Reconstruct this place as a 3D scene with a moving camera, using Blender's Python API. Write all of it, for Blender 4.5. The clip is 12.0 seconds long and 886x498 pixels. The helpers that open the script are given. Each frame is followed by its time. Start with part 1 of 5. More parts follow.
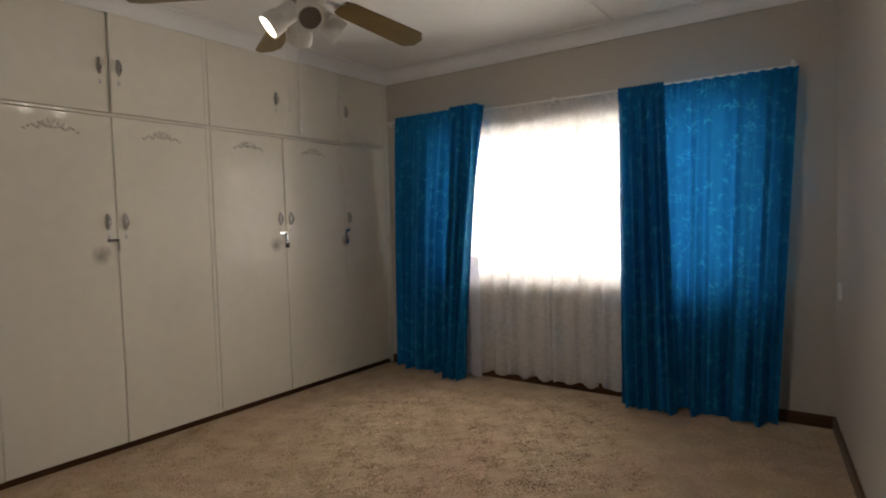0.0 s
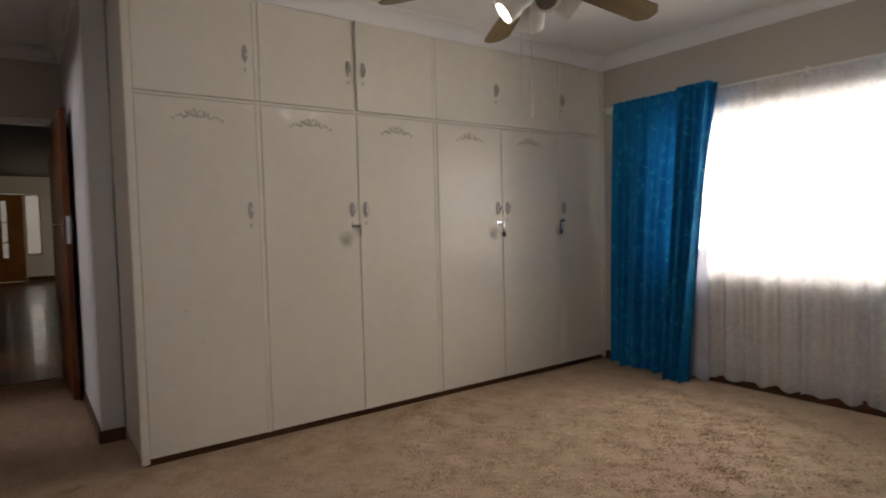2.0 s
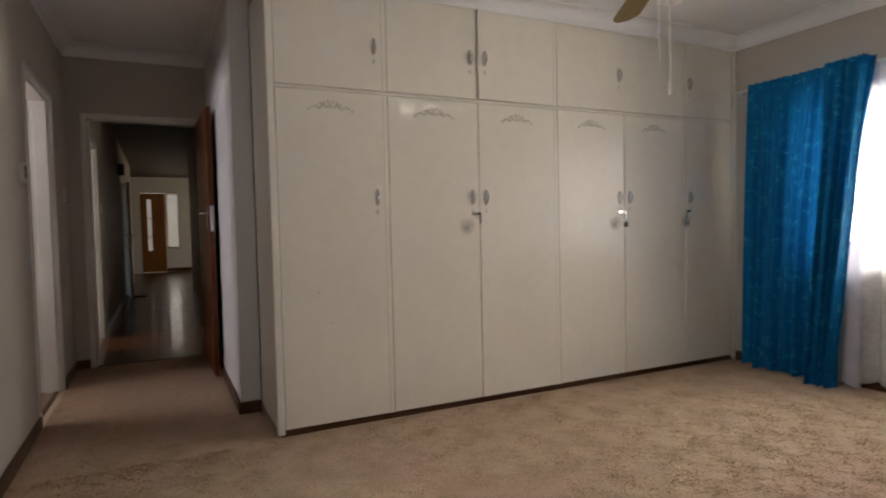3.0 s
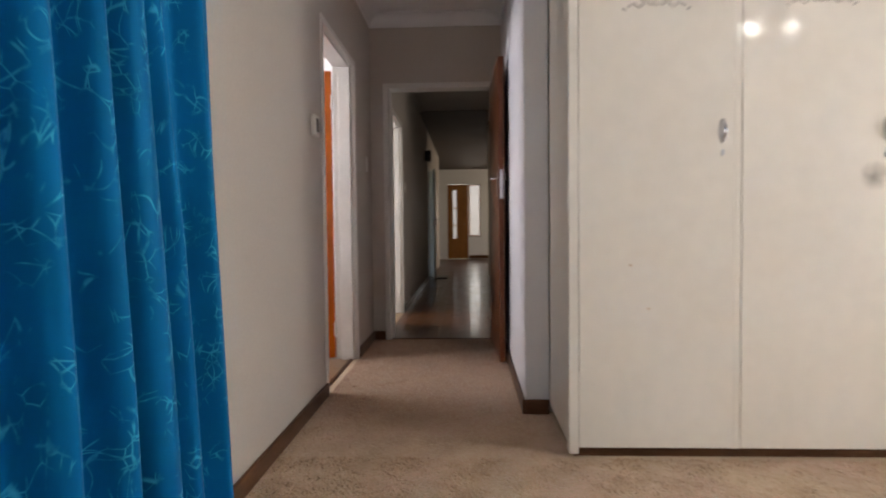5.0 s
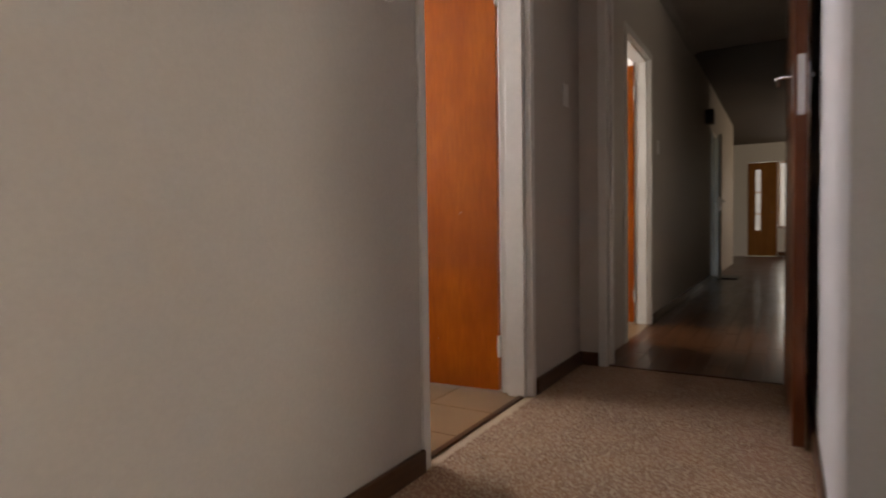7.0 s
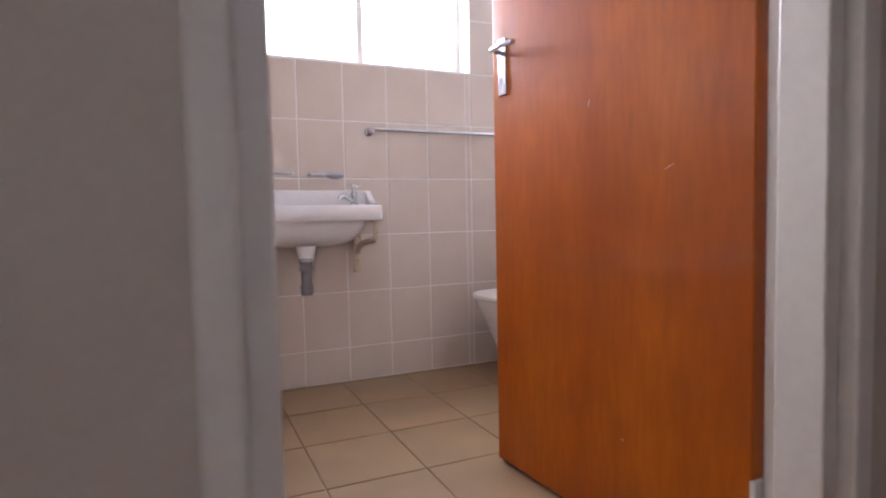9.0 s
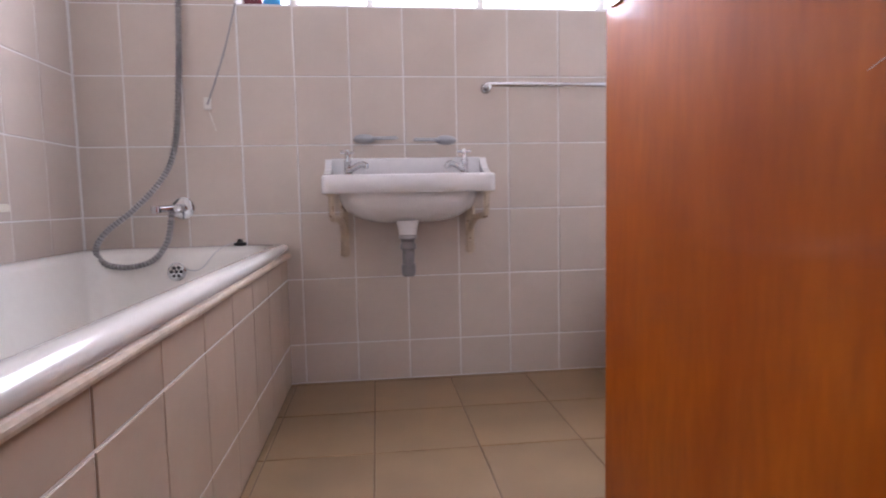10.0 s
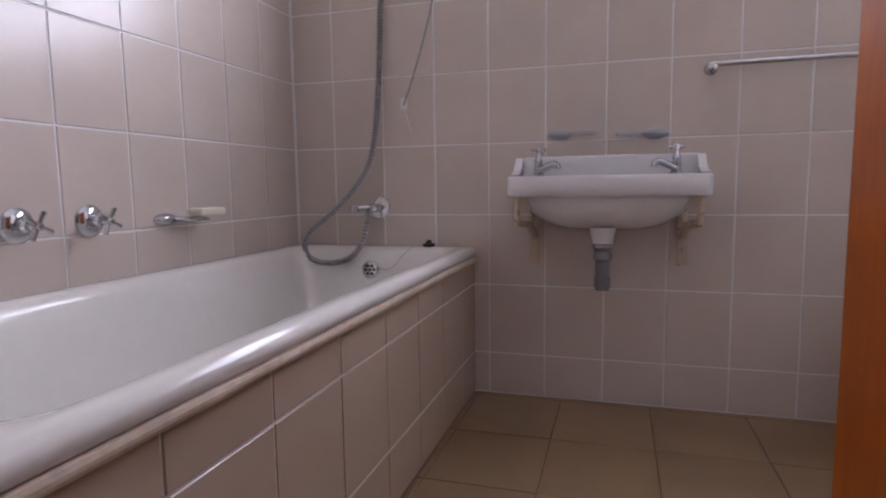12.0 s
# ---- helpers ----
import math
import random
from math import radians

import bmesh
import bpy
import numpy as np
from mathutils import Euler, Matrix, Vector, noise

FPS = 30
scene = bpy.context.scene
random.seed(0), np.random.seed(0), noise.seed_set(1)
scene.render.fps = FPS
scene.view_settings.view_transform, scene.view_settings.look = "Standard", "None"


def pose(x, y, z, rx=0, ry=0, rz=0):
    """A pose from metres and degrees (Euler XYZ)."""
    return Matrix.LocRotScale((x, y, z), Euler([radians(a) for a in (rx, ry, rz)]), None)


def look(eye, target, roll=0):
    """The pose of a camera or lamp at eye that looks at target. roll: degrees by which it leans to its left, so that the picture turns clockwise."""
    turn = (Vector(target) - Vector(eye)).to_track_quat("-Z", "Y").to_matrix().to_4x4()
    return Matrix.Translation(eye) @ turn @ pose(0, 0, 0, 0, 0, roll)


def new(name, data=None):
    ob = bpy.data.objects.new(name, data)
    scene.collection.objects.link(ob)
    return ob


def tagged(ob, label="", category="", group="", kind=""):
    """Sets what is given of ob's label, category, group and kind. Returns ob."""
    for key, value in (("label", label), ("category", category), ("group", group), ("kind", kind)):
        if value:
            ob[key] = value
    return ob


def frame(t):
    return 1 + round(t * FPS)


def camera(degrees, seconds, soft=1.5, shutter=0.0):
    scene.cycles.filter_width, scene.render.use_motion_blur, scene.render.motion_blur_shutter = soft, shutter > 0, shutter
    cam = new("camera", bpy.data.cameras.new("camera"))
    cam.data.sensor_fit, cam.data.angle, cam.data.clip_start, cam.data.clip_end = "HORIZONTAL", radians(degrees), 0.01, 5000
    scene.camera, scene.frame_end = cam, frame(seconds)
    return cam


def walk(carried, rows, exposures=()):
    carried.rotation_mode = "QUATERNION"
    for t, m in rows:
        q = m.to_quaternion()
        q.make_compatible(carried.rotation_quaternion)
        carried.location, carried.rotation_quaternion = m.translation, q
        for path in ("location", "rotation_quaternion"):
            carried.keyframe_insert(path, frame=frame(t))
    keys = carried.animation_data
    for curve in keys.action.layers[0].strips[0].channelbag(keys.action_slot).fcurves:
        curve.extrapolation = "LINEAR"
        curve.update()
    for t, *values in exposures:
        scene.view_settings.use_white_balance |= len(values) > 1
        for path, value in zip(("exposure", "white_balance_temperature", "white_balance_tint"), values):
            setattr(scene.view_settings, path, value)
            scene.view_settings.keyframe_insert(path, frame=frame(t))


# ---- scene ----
cam = camera(74.6, 12.0, soft=1.9, shutter=0.4)
PATH = [
    (0, (0.317, 0.251, 1.277), (-0.836, 1.882, 1.177), -1.6),
    (0.5, (0.276, 0.243, 1.267), (-0.994, 1.785, 1.165), -1.6),
    (1, (0.231, 0.215, 1.262), (-1.154, 1.654, 1.159), -1.6),
    (1.5, (0.203, 0.195, 1.246), (-1.301, 1.509, 1.149), -1.5),
    (2, (0.177, 0.165, 1.216), (-1.444, 1.334, 1.128), -1.5),
    (2.5, (0.142, 0.112, 1.183), (-1.57, 1.142, 1.102), -1.5),
    (3, (0.111, 0.068, 1.144), (-1.687, 0.939, 1.064), -1.3),
    (5, (-0.733, 0.198, 0.947), (-2.729, 0.111, 0.874), -0.6),
    (5.5, (-1.121, 0.303, 0.884), (-3.082, -0.08, 0.811), -0.6),
    (6, (-1.553, 0.387, 0.831), (-3.461, -0.207, 0.754), -0.6),
    (6.5, (-1.99, 0.443, 0.807), (-3.827, -0.346, 0.735), -0.8),
    (7, (-2.427, 0.386, 0.78), (-4.148, -0.63, 0.708), -0.8),
    (7.5, (-2.853, 0.282, 0.779), (-4.414, -0.966, 0.709), -0.8),
    (7.7, (-3.024, 0.235, 0.787), (-4.518, -1.093, 0.716), -0.7),
    (9.3, (-4.119, -0.146, 0.761), (-4.756, -2.036, 0.609), -1.3),
    (9.5, (-4.202, -0.209, 0.772), (-4.726, -2.131, 0.59), -1.3),
    (10, (-4.331, -0.371, 0.714), (-4.554, -2.351, 0.548), -1.2),
    (10.5, (-4.377, -0.474, 0.708), (-4.374, -2.465, 0.524), -1.2),
    (11, (-4.431, -0.54, 0.723), (-4.207, -2.518, 0.53), -0.9),
    (11.5, (-4.47, -0.564, 0.759), (-4.055, -2.509, 0.546), -0.9),
    (12, (-4.492, -0.57, 0.784), (-3.919, -2.475, 0.57), -0.8),
]
walk(cam, [(t, look(eye, target, roll)) for t, eye, target, roll in PATH],
     exposures=[(0, -1.10, 7450, 12), (1.5, -0.97, 7200, 13), (3, -0.56, 7000, 14), (5, 0.43, 6600, 14), (6, 0.22, 6850, 14), (6.8, 0.05, 7150, 15), (7.5, -0.03, 7350, 15), (9.3, 0.30, 6150, 20), (10.5, -0.03, 6100, 20), (12, -0.66, 6050, 21)])

# ---- world, sun, lamps ----
world = bpy.data.worlds.new("sky")
scene.world = world
world.use_nodes = True
wn = world.node_tree
sky = wn.nodes.new("ShaderNodeTexSky")
sky.sky_type = "NISHITA"
sky.sun_disc = False
sky.sun_elevation = radians(52)
sky.sun_rotation = radians(100)
wn.links.new(sky.outputs[0], wn.nodes["Background"].inputs[0])
wn.nodes["Background"].inputs[1].default_value = 0.12

sun = new("sun", bpy.data.lights.new("sun", "SUN"))
sun.data.energy, sun.data.angle, sun.data.color = 3.0, radians(0.5), (1.0, 0.95, 0.88)
sun.matrix_world = look((12, 2, 16), (0, 0, 0))


def window_lamp(name, eye, target, w, h, watts, col=(1, 1, 1), spread=180):
    """Daylight at a window's opening."""
    ob = new(name, bpy.data.lights.new(name, "AREA"))
    ob.data.shape, ob.data.size, ob.data.size_y = "RECTANGLE", w, h
    ob.data.energy, ob.data.color, ob.data.spread = watts, col, radians(spread)
    ob.matrix_world = look(eye, target)
    return ob


window_lamp("daylight_bedroom", (-1.36, 4.475, 1.385), (-1.35, 0, 1.15), 2.30, 1.14, 172, (1.0, 0.985, 0.95), 130)
window_lamp("daylight_bedroom_south", (-0.98, -0.76, 1.4), (-1.2, 3, 1.2), 0.72, 1.14, 20, (0.93, 0.95, 1.0))
window_lamp("daylight_bathroom", (-4.57, -2.86, 1.76), (-4.57, 0, 2.0), 1.44, 0.56, 60, (0.88, 0.91, 1.0), 175)
window_lamp("daylight_side_room", (-6.75, -2.83, 1.5), (-6.75, 0, 1.3), 0.95, 0.95, 70, (0.95, 0.98, 1.0))
window_lamp("daylight_lounge", (-18.58, 0.395, 1.46), (0, 0.395, 1.3), 0.33, 1.55, 5, (1.0, 0.97, 0.9))
# added warm fill at an unseen side opening, brightens the oak door and wall
window_lamp("fill_lounge_side", (-15.4, 3.42, 1.5), (-16.6, 0, 1.2), 2.1, 1.3, 38, (1.0, 0.84, 0.64))


# ---- materials ----
def nodes_of(name):
    m = bpy.data.materials.new(name)
    m.use_nodes = True
    return m, m.node_tree, m.node_tree.nodes["Principled BSDF"]


def ramp(nt, fac, stops):
    r = nt.nodes.new("ShaderNodeValToRGB")
    while len(r.color_ramp.elements) < len(stops):
        r.color_ramp.elements.new(0.5)
    for e, (p, c) in zip(r.color_ramp.elements, stops):
        e.position, e.color = p, (c, c, c, 1) if isinstance(c, float) else (*c, 1)
    nt.links.new(fac, r.inputs[0])
    return r.outputs[0]


def tex(nt, kind="Noise", scale=5.0, detail=4.0, stretch=(1, 1, 1), distortion=0.0, shift=False):
    co = nt.nodes.new("ShaderNodeTexCoord")
    mp = nt.nodes.new("ShaderNodeMapping")
    mp.inputs["Scale"].default_value = stretch
    if shift:
        info = nt.nodes.new("ShaderNodeObjectInfo")
        off = nt.nodes.new("ShaderNodeVectorMath")
        off.operation = "MULTIPLY_ADD"
        comb = nt.nodes.new("ShaderNodeCombineXYZ")
        for k in range(3):
            nt.links.new(info.outputs["Random"], comb.inputs[k])
        nt.links.new(comb.outputs[0], off.inputs[0])
        off.inputs[1].default_value = (37.0, 53.0, 71.0)
        nt.links.new(co.outputs["Object"], off.inputs[2])
        nt.links.new(off.outputs[0], mp.inputs["Vector"])
    else:
        nt.links.new(co.outputs["Object"], mp.inputs["Vector"])
    t = nt.nodes.new("ShaderNodeTex" + kind)
    t.inputs["Scale"].default_value = scale
    if kind == "Noise":
        t.inputs["Detail"].default_value = detail
        t.inputs["Distortion"].default_value = distortion
    nt.links.new(mp.outputs[0], t.inputs["Vector"])
    return t


def mix_col(nt, fac, a, b, mode="MIX"):
    m = nt.nodes.new("ShaderNodeMix")
    m.data_type, m.blend_type = "RGBA", mode
    for sock, v in ((m.inputs["Factor"], fac), (m.inputs["A"], a), (m.inputs["B"], b)):
        if hasattr(v, "is_linked"):
            nt.links.new(v, sock)
        elif isinstance(v, tuple):
            sock.default_value = (*v, 1)
        else:
            sock.default_value = v
    return m.outputs["Result"]


def bump(nt, bsdf, height, strength, dist=0.002):
    b = nt.nodes.new("ShaderNodeBump")
    b.inputs["Strength"].default_value, b.inputs["Distance"].default_value = strength, dist
    nt.links.new(height, b.inputs["Height"])
    nt.links.new(b.outputs[0], bsdf.inputs["Normal"])


def paint(name, col, rough=0.5, var=0.06, big=1.2, fine=60.0, relief=0.15, metal=0.0, coat=0.0, stretch=(1, 1, 1), dirt=None, sheen=None):
    """A painted or plain surface: colour with broad stains and fine grain."""
    m, nt, b = nodes_of(name)
    n1, n2 = tex(nt, scale=big, detail=1.5, stretch=stretch), tex(nt, scale=fine, detail=3, stretch=stretch)
    lo = tuple(c * (1 - 1.5 * var) for c in col)
    hi = tuple(min(1, c * (1 + var)) for c in col)
    c1 = mix_col(nt, ramp(nt, n1.outputs["Fac"], [(0.2, 0.0), (0.8, 1.0)]), lo, hi)
    c2 = mix_col(nt, ramp(nt, n2.outputs["Fac"], [(0.3, 0.0), (0.7, 1.0)]), tuple(1 - var for _ in col), (1.0, 1.0, 1.0))
    out = mix_col(nt, 1.0, c1, c2, "MULTIPLY")
    if dirt:
        n3 = tex(nt, scale=dirt[2], detail=8, distortion=0.6)
        out = mix_col(nt, ramp(nt, n3.outputs["Fac"], [(dirt[1], 0.0), (dirt[1] + 0.12, 0.8)]), out, dirt[0])
    nt.links.new(out, b.inputs["Base Color"])
    nt.links.new(ramp(nt, n1.outputs["Fac"], [(0.2, max(0.02, rough - 0.05)), (0.8, min(1.0, rough + 0.05))]), b.inputs["Roughness"])
    b.inputs["Metallic"].default_value = metal
    b.inputs["Coat Weight"].default_value, b.inputs["Coat Roughness"].default_value = coat, sheen or (0.14 if coat < 0.5 else 0.03)
    if relief:
        bump(nt, b, n2.outputs["Fac"], relief)
    return m


def wood(name, dark, light, rough=0.3, stretch=(9, 9, 0.7), coat=0.4, scale=3.0, fine=14.0, streak=0.5):
    m, nt, b = nodes_of(name)
    n1 = tex(nt, scale=scale, detail=2, stretch=stretch, distortion=0.5, shift=True)
    n2 = tex(nt, scale=fine, detail=5, stretch=tuple(s * 1.6 for s in stretch), shift=True)
    n3 = tex(nt, scale=2.3, detail=3, shift=True)
    c = mix_col(nt, ramp(nt, n1.outputs["Fac"], [(0.25, 0.0), (0.75, 1.0)]), dark, light)
    c = mix_col(nt, ramp(nt, n2.outputs["Fac"], [(0.3, streak), (0.7, 0.0)]), c, tuple(0.55 * v for v in dark))
    c = mix_col(nt, ramp(nt, n3.outputs["Fac"], [(0.35, 0.55), (0.7, 0.0)]), c, tuple(0.75 * v for v in dark))
    info = nt.nodes.new("ShaderNodeObjectInfo")
    c = mix_col(nt, ramp(nt, info.outputs["Random"], [(0.0, 0.3), (1.0, 0.0)]), c, tuple(0.6 * v for v in dark))
    nt.links.new(c, b.inputs["Base Color"])
    nt.links.new(ramp(nt, n3.outputs["Fac"], [(0.2, rough - 0.04), (0.8, rough + 0.06)]), b.inputs["Roughness"])
    b.inputs["Coat Weight"].default_value, b.inputs["Coat Roughness"].default_value = coat, 0.08
    b.inputs["Specular IOR Level"].default_value = 0.15
    bump(nt, b, n2.outputs["Fac"], 0.12, 0.001)
    return m


def chrome(name, col=(0.72, 0.73, 0.75), rough=0.12):
    m, nt, b = nodes_of(name)
    n = tex(nt, scale=40, detail=4)
    nt.links.new(ramp(nt, n.outputs["Fac"], [(0.3, rough), (0.75, rough + 0.14)]), b.inputs["Roughness"])
    b.inputs["Base Color"].default_value, b.inputs["Metallic"].default_value = (*col, 1), 1.0
    return m


def glass_mat(name):
    m, nt, b = nodes_of(name)
    b.inputs["Transmission Weight"].default_value, b.inputs["Roughness"].default_value = 1.0, 0.02
    b.inputs["IOR"].default_value = 1.45
    return m


def cloth(name, base, line, translucency, gloss=0.35, lines=True, glowcol=None):
    """Satin cloth with a scribbled woven pattern, which lets some light through."""
    m, nt, b = nodes_of(name)
    n1 = tex(nt, scale=6, detail=3)
    warp = tex(nt, scale=320, detail=2, stretch=(1, 1, 0.08))
    c = mix_col(nt, ramp(nt, n1.outputs["Fac"], [(0.3, 0.0), (0.7, 1.0)]), tuple(0.82 * v for v in base), base)
    rough = None
    if lines:
        warp_co = tex(nt, scale=5.0, detail=1.0)
        layers = []
        for sc, th, seed in ((14.0, 0.026, 0.0), (21.0, 0.026, 7.3)):
            vo = tex(nt, "Voronoi", scale=sc, stretch=(1.15, 1.15, 0.75))
            vo.feature = "DISTANCE_TO_EDGE"
            link = vo.inputs["Vector"].links[0].from_socket
            addv = nt.nodes.new("ShaderNodeVectorMath")
            addv.operation = "MULTIPLY_ADD"
            nt.links.new(warp_co.outputs["Color"], addv.inputs[0])
            addv.inputs[1].default_value = (0.22, 0.22, 0.22)
            nt.links.new(link, addv.inputs[2])
            sh = nt.nodes.new("ShaderNodeVectorMath")
            sh.operation = "ADD"
            sh.inputs[1].default_value = (seed, seed * 0.7, seed * 1.3)
            nt.links.new(addv.outputs[0], sh.inputs[0])
            nt.links.new(sh.outputs[0], vo.inputs["Vector"])
            layers.append(ramp(nt, vo.outputs["Distance"], [(0.0, 1.0), (th * 0.6, 0.8), (th * 1.4, 0.0)]))
        l1, l2 = layers
        msk = tex(nt, scale=15.0, detail=3)
        mk = ramp(nt, msk.outputs["Fac"], [(0.50, 0.0), (0.62, 0.9)])
        both = mix_col(nt, 1.0, l1, l2, "LIGHTEN")
        pat = mix_col(nt, 1.0, both, mk, "MULTIPLY")
        c = mix_col(nt, pat, c, line)
        rough = ramp(nt, pat, [(0.0, gloss + 0.15), (1.0, gloss - 0.1)])
    nt.links.new(c, b.inputs["Base Color"])
    if rough:
        nt.links.new(rough, b.inputs["Roughness"])
    else:
        b.inputs["Roughness"].default_value = 0.8
    b.inputs["Specular IOR Level"].default_value, b.inputs["Specular Tint"].default_value = 0.35, (*[min(1.0, 0.1 + 1.8 * v / max(base)) for v in base], 1)
    bump(nt, b, warp.outputs["Fac"], 0.1, 0.001)
    tr = nt.nodes.new("ShaderNodeBsdfTranslucent")
    if glowcol:
        tr.inputs["Color"].default_value = (*glowcol, 1)
    else:
        nt.links.new(c, tr.inputs["Color"])
    ms = nt.nodes.new("ShaderNodeMixShader")
    ms.inputs[0].default_value = translucency
    nt.links.new(b.outputs[0], ms.inputs[1])
    nt.links.new(tr.outputs[0], ms.inputs[2])
    nt.links.new(ms.outputs[0], nt.nodes["Material Output"].inputs["Surface"])
    return m


def net_mat():
    m, nt, b = nodes_of("white_lace_net")
    b.inputs["Base Color"].default_value, b.inputs["Roughness"].default_value = (0.86, 0.85, 0.87, 1), 0.8
    tr = nt.nodes.new("ShaderNodeBsdfTranslucent")
    tr.inputs["Color"].default_value = (0.9, 0.9, 0.92, 1)
    tp = nt.nodes.new("ShaderNodeBsdfTransparent")
    a = nt.nodes.new("ShaderNodeMixShader")
    a.inputs[0].default_value = 0.45
    nt.links.new(b.outputs[0], a.inputs[1])
    nt.links.new(tr.outputs[0], a.inputs[2])
    lace = tex(nt, scale=11, detail=3, distortion=1.8)
    hole = ramp(nt, lace.outputs["Fac"], [(0.44, 0.36), (0.50, 0.25), (0.56, 0.34)])
    o = nt.nodes.new("ShaderNodeMixShader")
    nt.links.new(hole, o.inputs[0])
    nt.links.new(a.outputs[0], o.inputs[1])
    nt.links.new(tp.outputs[0], o.inputs[2])
    nt.links.new(o.outputs[0], nt.nodes["Material Output"].inputs["Surface"])
    return m


def pile_mat(name="shag_carpet", tone=1.0):
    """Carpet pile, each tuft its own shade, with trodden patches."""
    m, nt, b = nodes_of(name)
    geo = nt.nodes.new("ShaderNodeNewGeometry")
    big = tex(nt, scale=1.3, detail=4, distortion=0.5)
    mid = tex(nt, scale=6, detail=3)
    c = mix_col(nt, ramp(nt, geo.outputs["Random Per Island"], [(0.0, 0.0), (1.0, 1.0)]), tuple(tone * v for v in (0.56, 0.415, 0.270)), tuple(tone * v for v in (0.65, 0.505, 0.345)))
    c = mix_col(nt, ramp(nt, big.outputs["Fac"], [(0.42, 0.0), (0.62, 0.75)]), c, tuple(tone * v for v in (0.55, 0.355, 0.265)))
    c = mix_col(nt, ramp(nt, mid.outputs["Fac"], [(0.36, 0.75), (0.6, 0.0)]), c, tuple(tone * v for v in (0.44, 0.315, 0.20)))
    # foot traffic towards the doors, darkened further: passage dimness put into the colour
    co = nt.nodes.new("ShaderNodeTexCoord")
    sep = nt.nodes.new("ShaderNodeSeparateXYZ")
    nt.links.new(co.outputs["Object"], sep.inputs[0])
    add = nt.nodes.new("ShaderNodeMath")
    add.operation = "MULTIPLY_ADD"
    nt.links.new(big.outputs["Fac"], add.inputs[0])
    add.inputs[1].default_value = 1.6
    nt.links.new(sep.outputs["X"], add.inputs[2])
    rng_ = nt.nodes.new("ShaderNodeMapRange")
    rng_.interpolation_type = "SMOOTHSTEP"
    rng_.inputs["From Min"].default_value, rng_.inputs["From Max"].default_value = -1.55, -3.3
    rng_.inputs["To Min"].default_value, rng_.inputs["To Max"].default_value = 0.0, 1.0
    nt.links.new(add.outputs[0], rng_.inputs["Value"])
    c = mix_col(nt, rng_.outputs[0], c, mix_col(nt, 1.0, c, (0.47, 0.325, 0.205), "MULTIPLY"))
    nt.links.new(c, b.inputs["Base Color"])
    b.inputs["Roughness"].default_value = 0.95
    b.inputs["Sheen Weight"].default_value = 0.3
    return m


def tile_mat(name, col, rough, var):
    m, nt, b = nodes_of(name)
    n1, n2 = tex(nt, scale=4.5, detail=1.5, shift=True), tex(nt, scale=38, detail=3, shift=True)
    info = nt.nodes.new("ShaderNodeObjectInfo")
    lo, hi = tuple(c * (1 - var) for c in col), tuple(min(1.0, c * (1 + var * 0.6)) for c in col)
    c = mix_col(nt, ramp(nt, n1.outputs["Fac"], [(0.15, 0.0), (0.85, 1.0)]), lo, hi)
    c = mix_col(nt, ramp(nt, info.outputs["Random"], [(0.0, 0.12), (1.0, 0.0)]), c, tuple(0.75 * v for v in col))
    c = mix_col(nt, ramp(nt, n2.outputs["Fac"], [(0.25, 0.10), (0.65, 0.0)]), c, tuple(0.75 * v for v in col))
    nt.links.new(c, b.inputs["Base Color"])
    nt.links.new(ramp(nt, n1.outputs["Fac"], [(0.2, rough - 0.03), (0.8, rough + 0.03)]), b.inputs["Roughness"])
    bump(nt, b, n1.outputs["Fac"], 0.08, 0.003)
    return m


def glow(name, col, strength):
    m, nt, b = nodes_of(name)
    b.inputs["Base Color"].default_value = (*col, 1)
    b.inputs["Emission Color"].default_value, b.inputs["Emission Strength"].default_value = (*col, 1), strength
    return m


M_WALL = paint("warm_grey_wall_paint", (0.495, 0.445, 0.39), 0.60, 0.05, 0.9, 90, 0.12)
M_PILLAR = paint("pale_grey_wall_paint", (0.66, 0.64, 0.64), 0.55, 0.04, 0.9, 90, 0.12)
M_CEIL = paint("white_ceiling_paint", (0.80, 0.79, 0.77), 0.6, 0.03, 0.8, 40, 0.1)
M_CORN = paint("white_plaster_cornice", (0.80, 0.79, 0.78), 0.5, 0.03, 2, 60, 0.1)
M_CREAM = paint("cream_gloss_enamel", (0.72, 0.675, 0.585), 0.50, 0.04, 1.6, 14, 0.05, coat=0.45, sheen=0.085)
M_FRAME = paint("white_gloss_frame_paint", (0.68, 0.655, 0.61), 0.36, 0.05, 3, 50, 0.12)
M_SKIRT = wood("varnished_skirting_wood", (0.085, 0.038, 0.018), (0.17, 0.08, 0.038), 0.40, (0.7, 0.7, 9), 0.2)
M_DARK = paint("dark_gap", (0.03, 0.022, 0.015), 0.8, 0.1)
M_DOOR = wood("orange_varnished_veneer", (0.37, 0.070, 0.001), (0.60, 0.155, 0.003), 0.55, (3, 3, 0.5), 0.45, 1.6, streak=0.34)
M_DOOR_DARK = wood("dark_red_veneer", (0.10, 0.025, 0.008), (0.19, 0.052, 0.016), 0.36, (4, 4, 0.5), 0.3, 2.0, streak=0.25)
M_OAK = wood("golden_oak_door", (0.28, 0.115, 0.03), (0.47, 0.21, 0.055), 0.36, (6, 6, 0.6), 0.3)
M_PLANK = wood("dark_parquet", (0.075, 0.026, 0.010), (0.17, 0.066, 0.024), 0.32, (0.8, 8, 8), 0.15)
M_BLADE = wood("brown_fan_blade", (0.16, 0.105, 0.04), (0.26, 0.18, 0.075), 0.4, (1, 6, 6), 0.2)
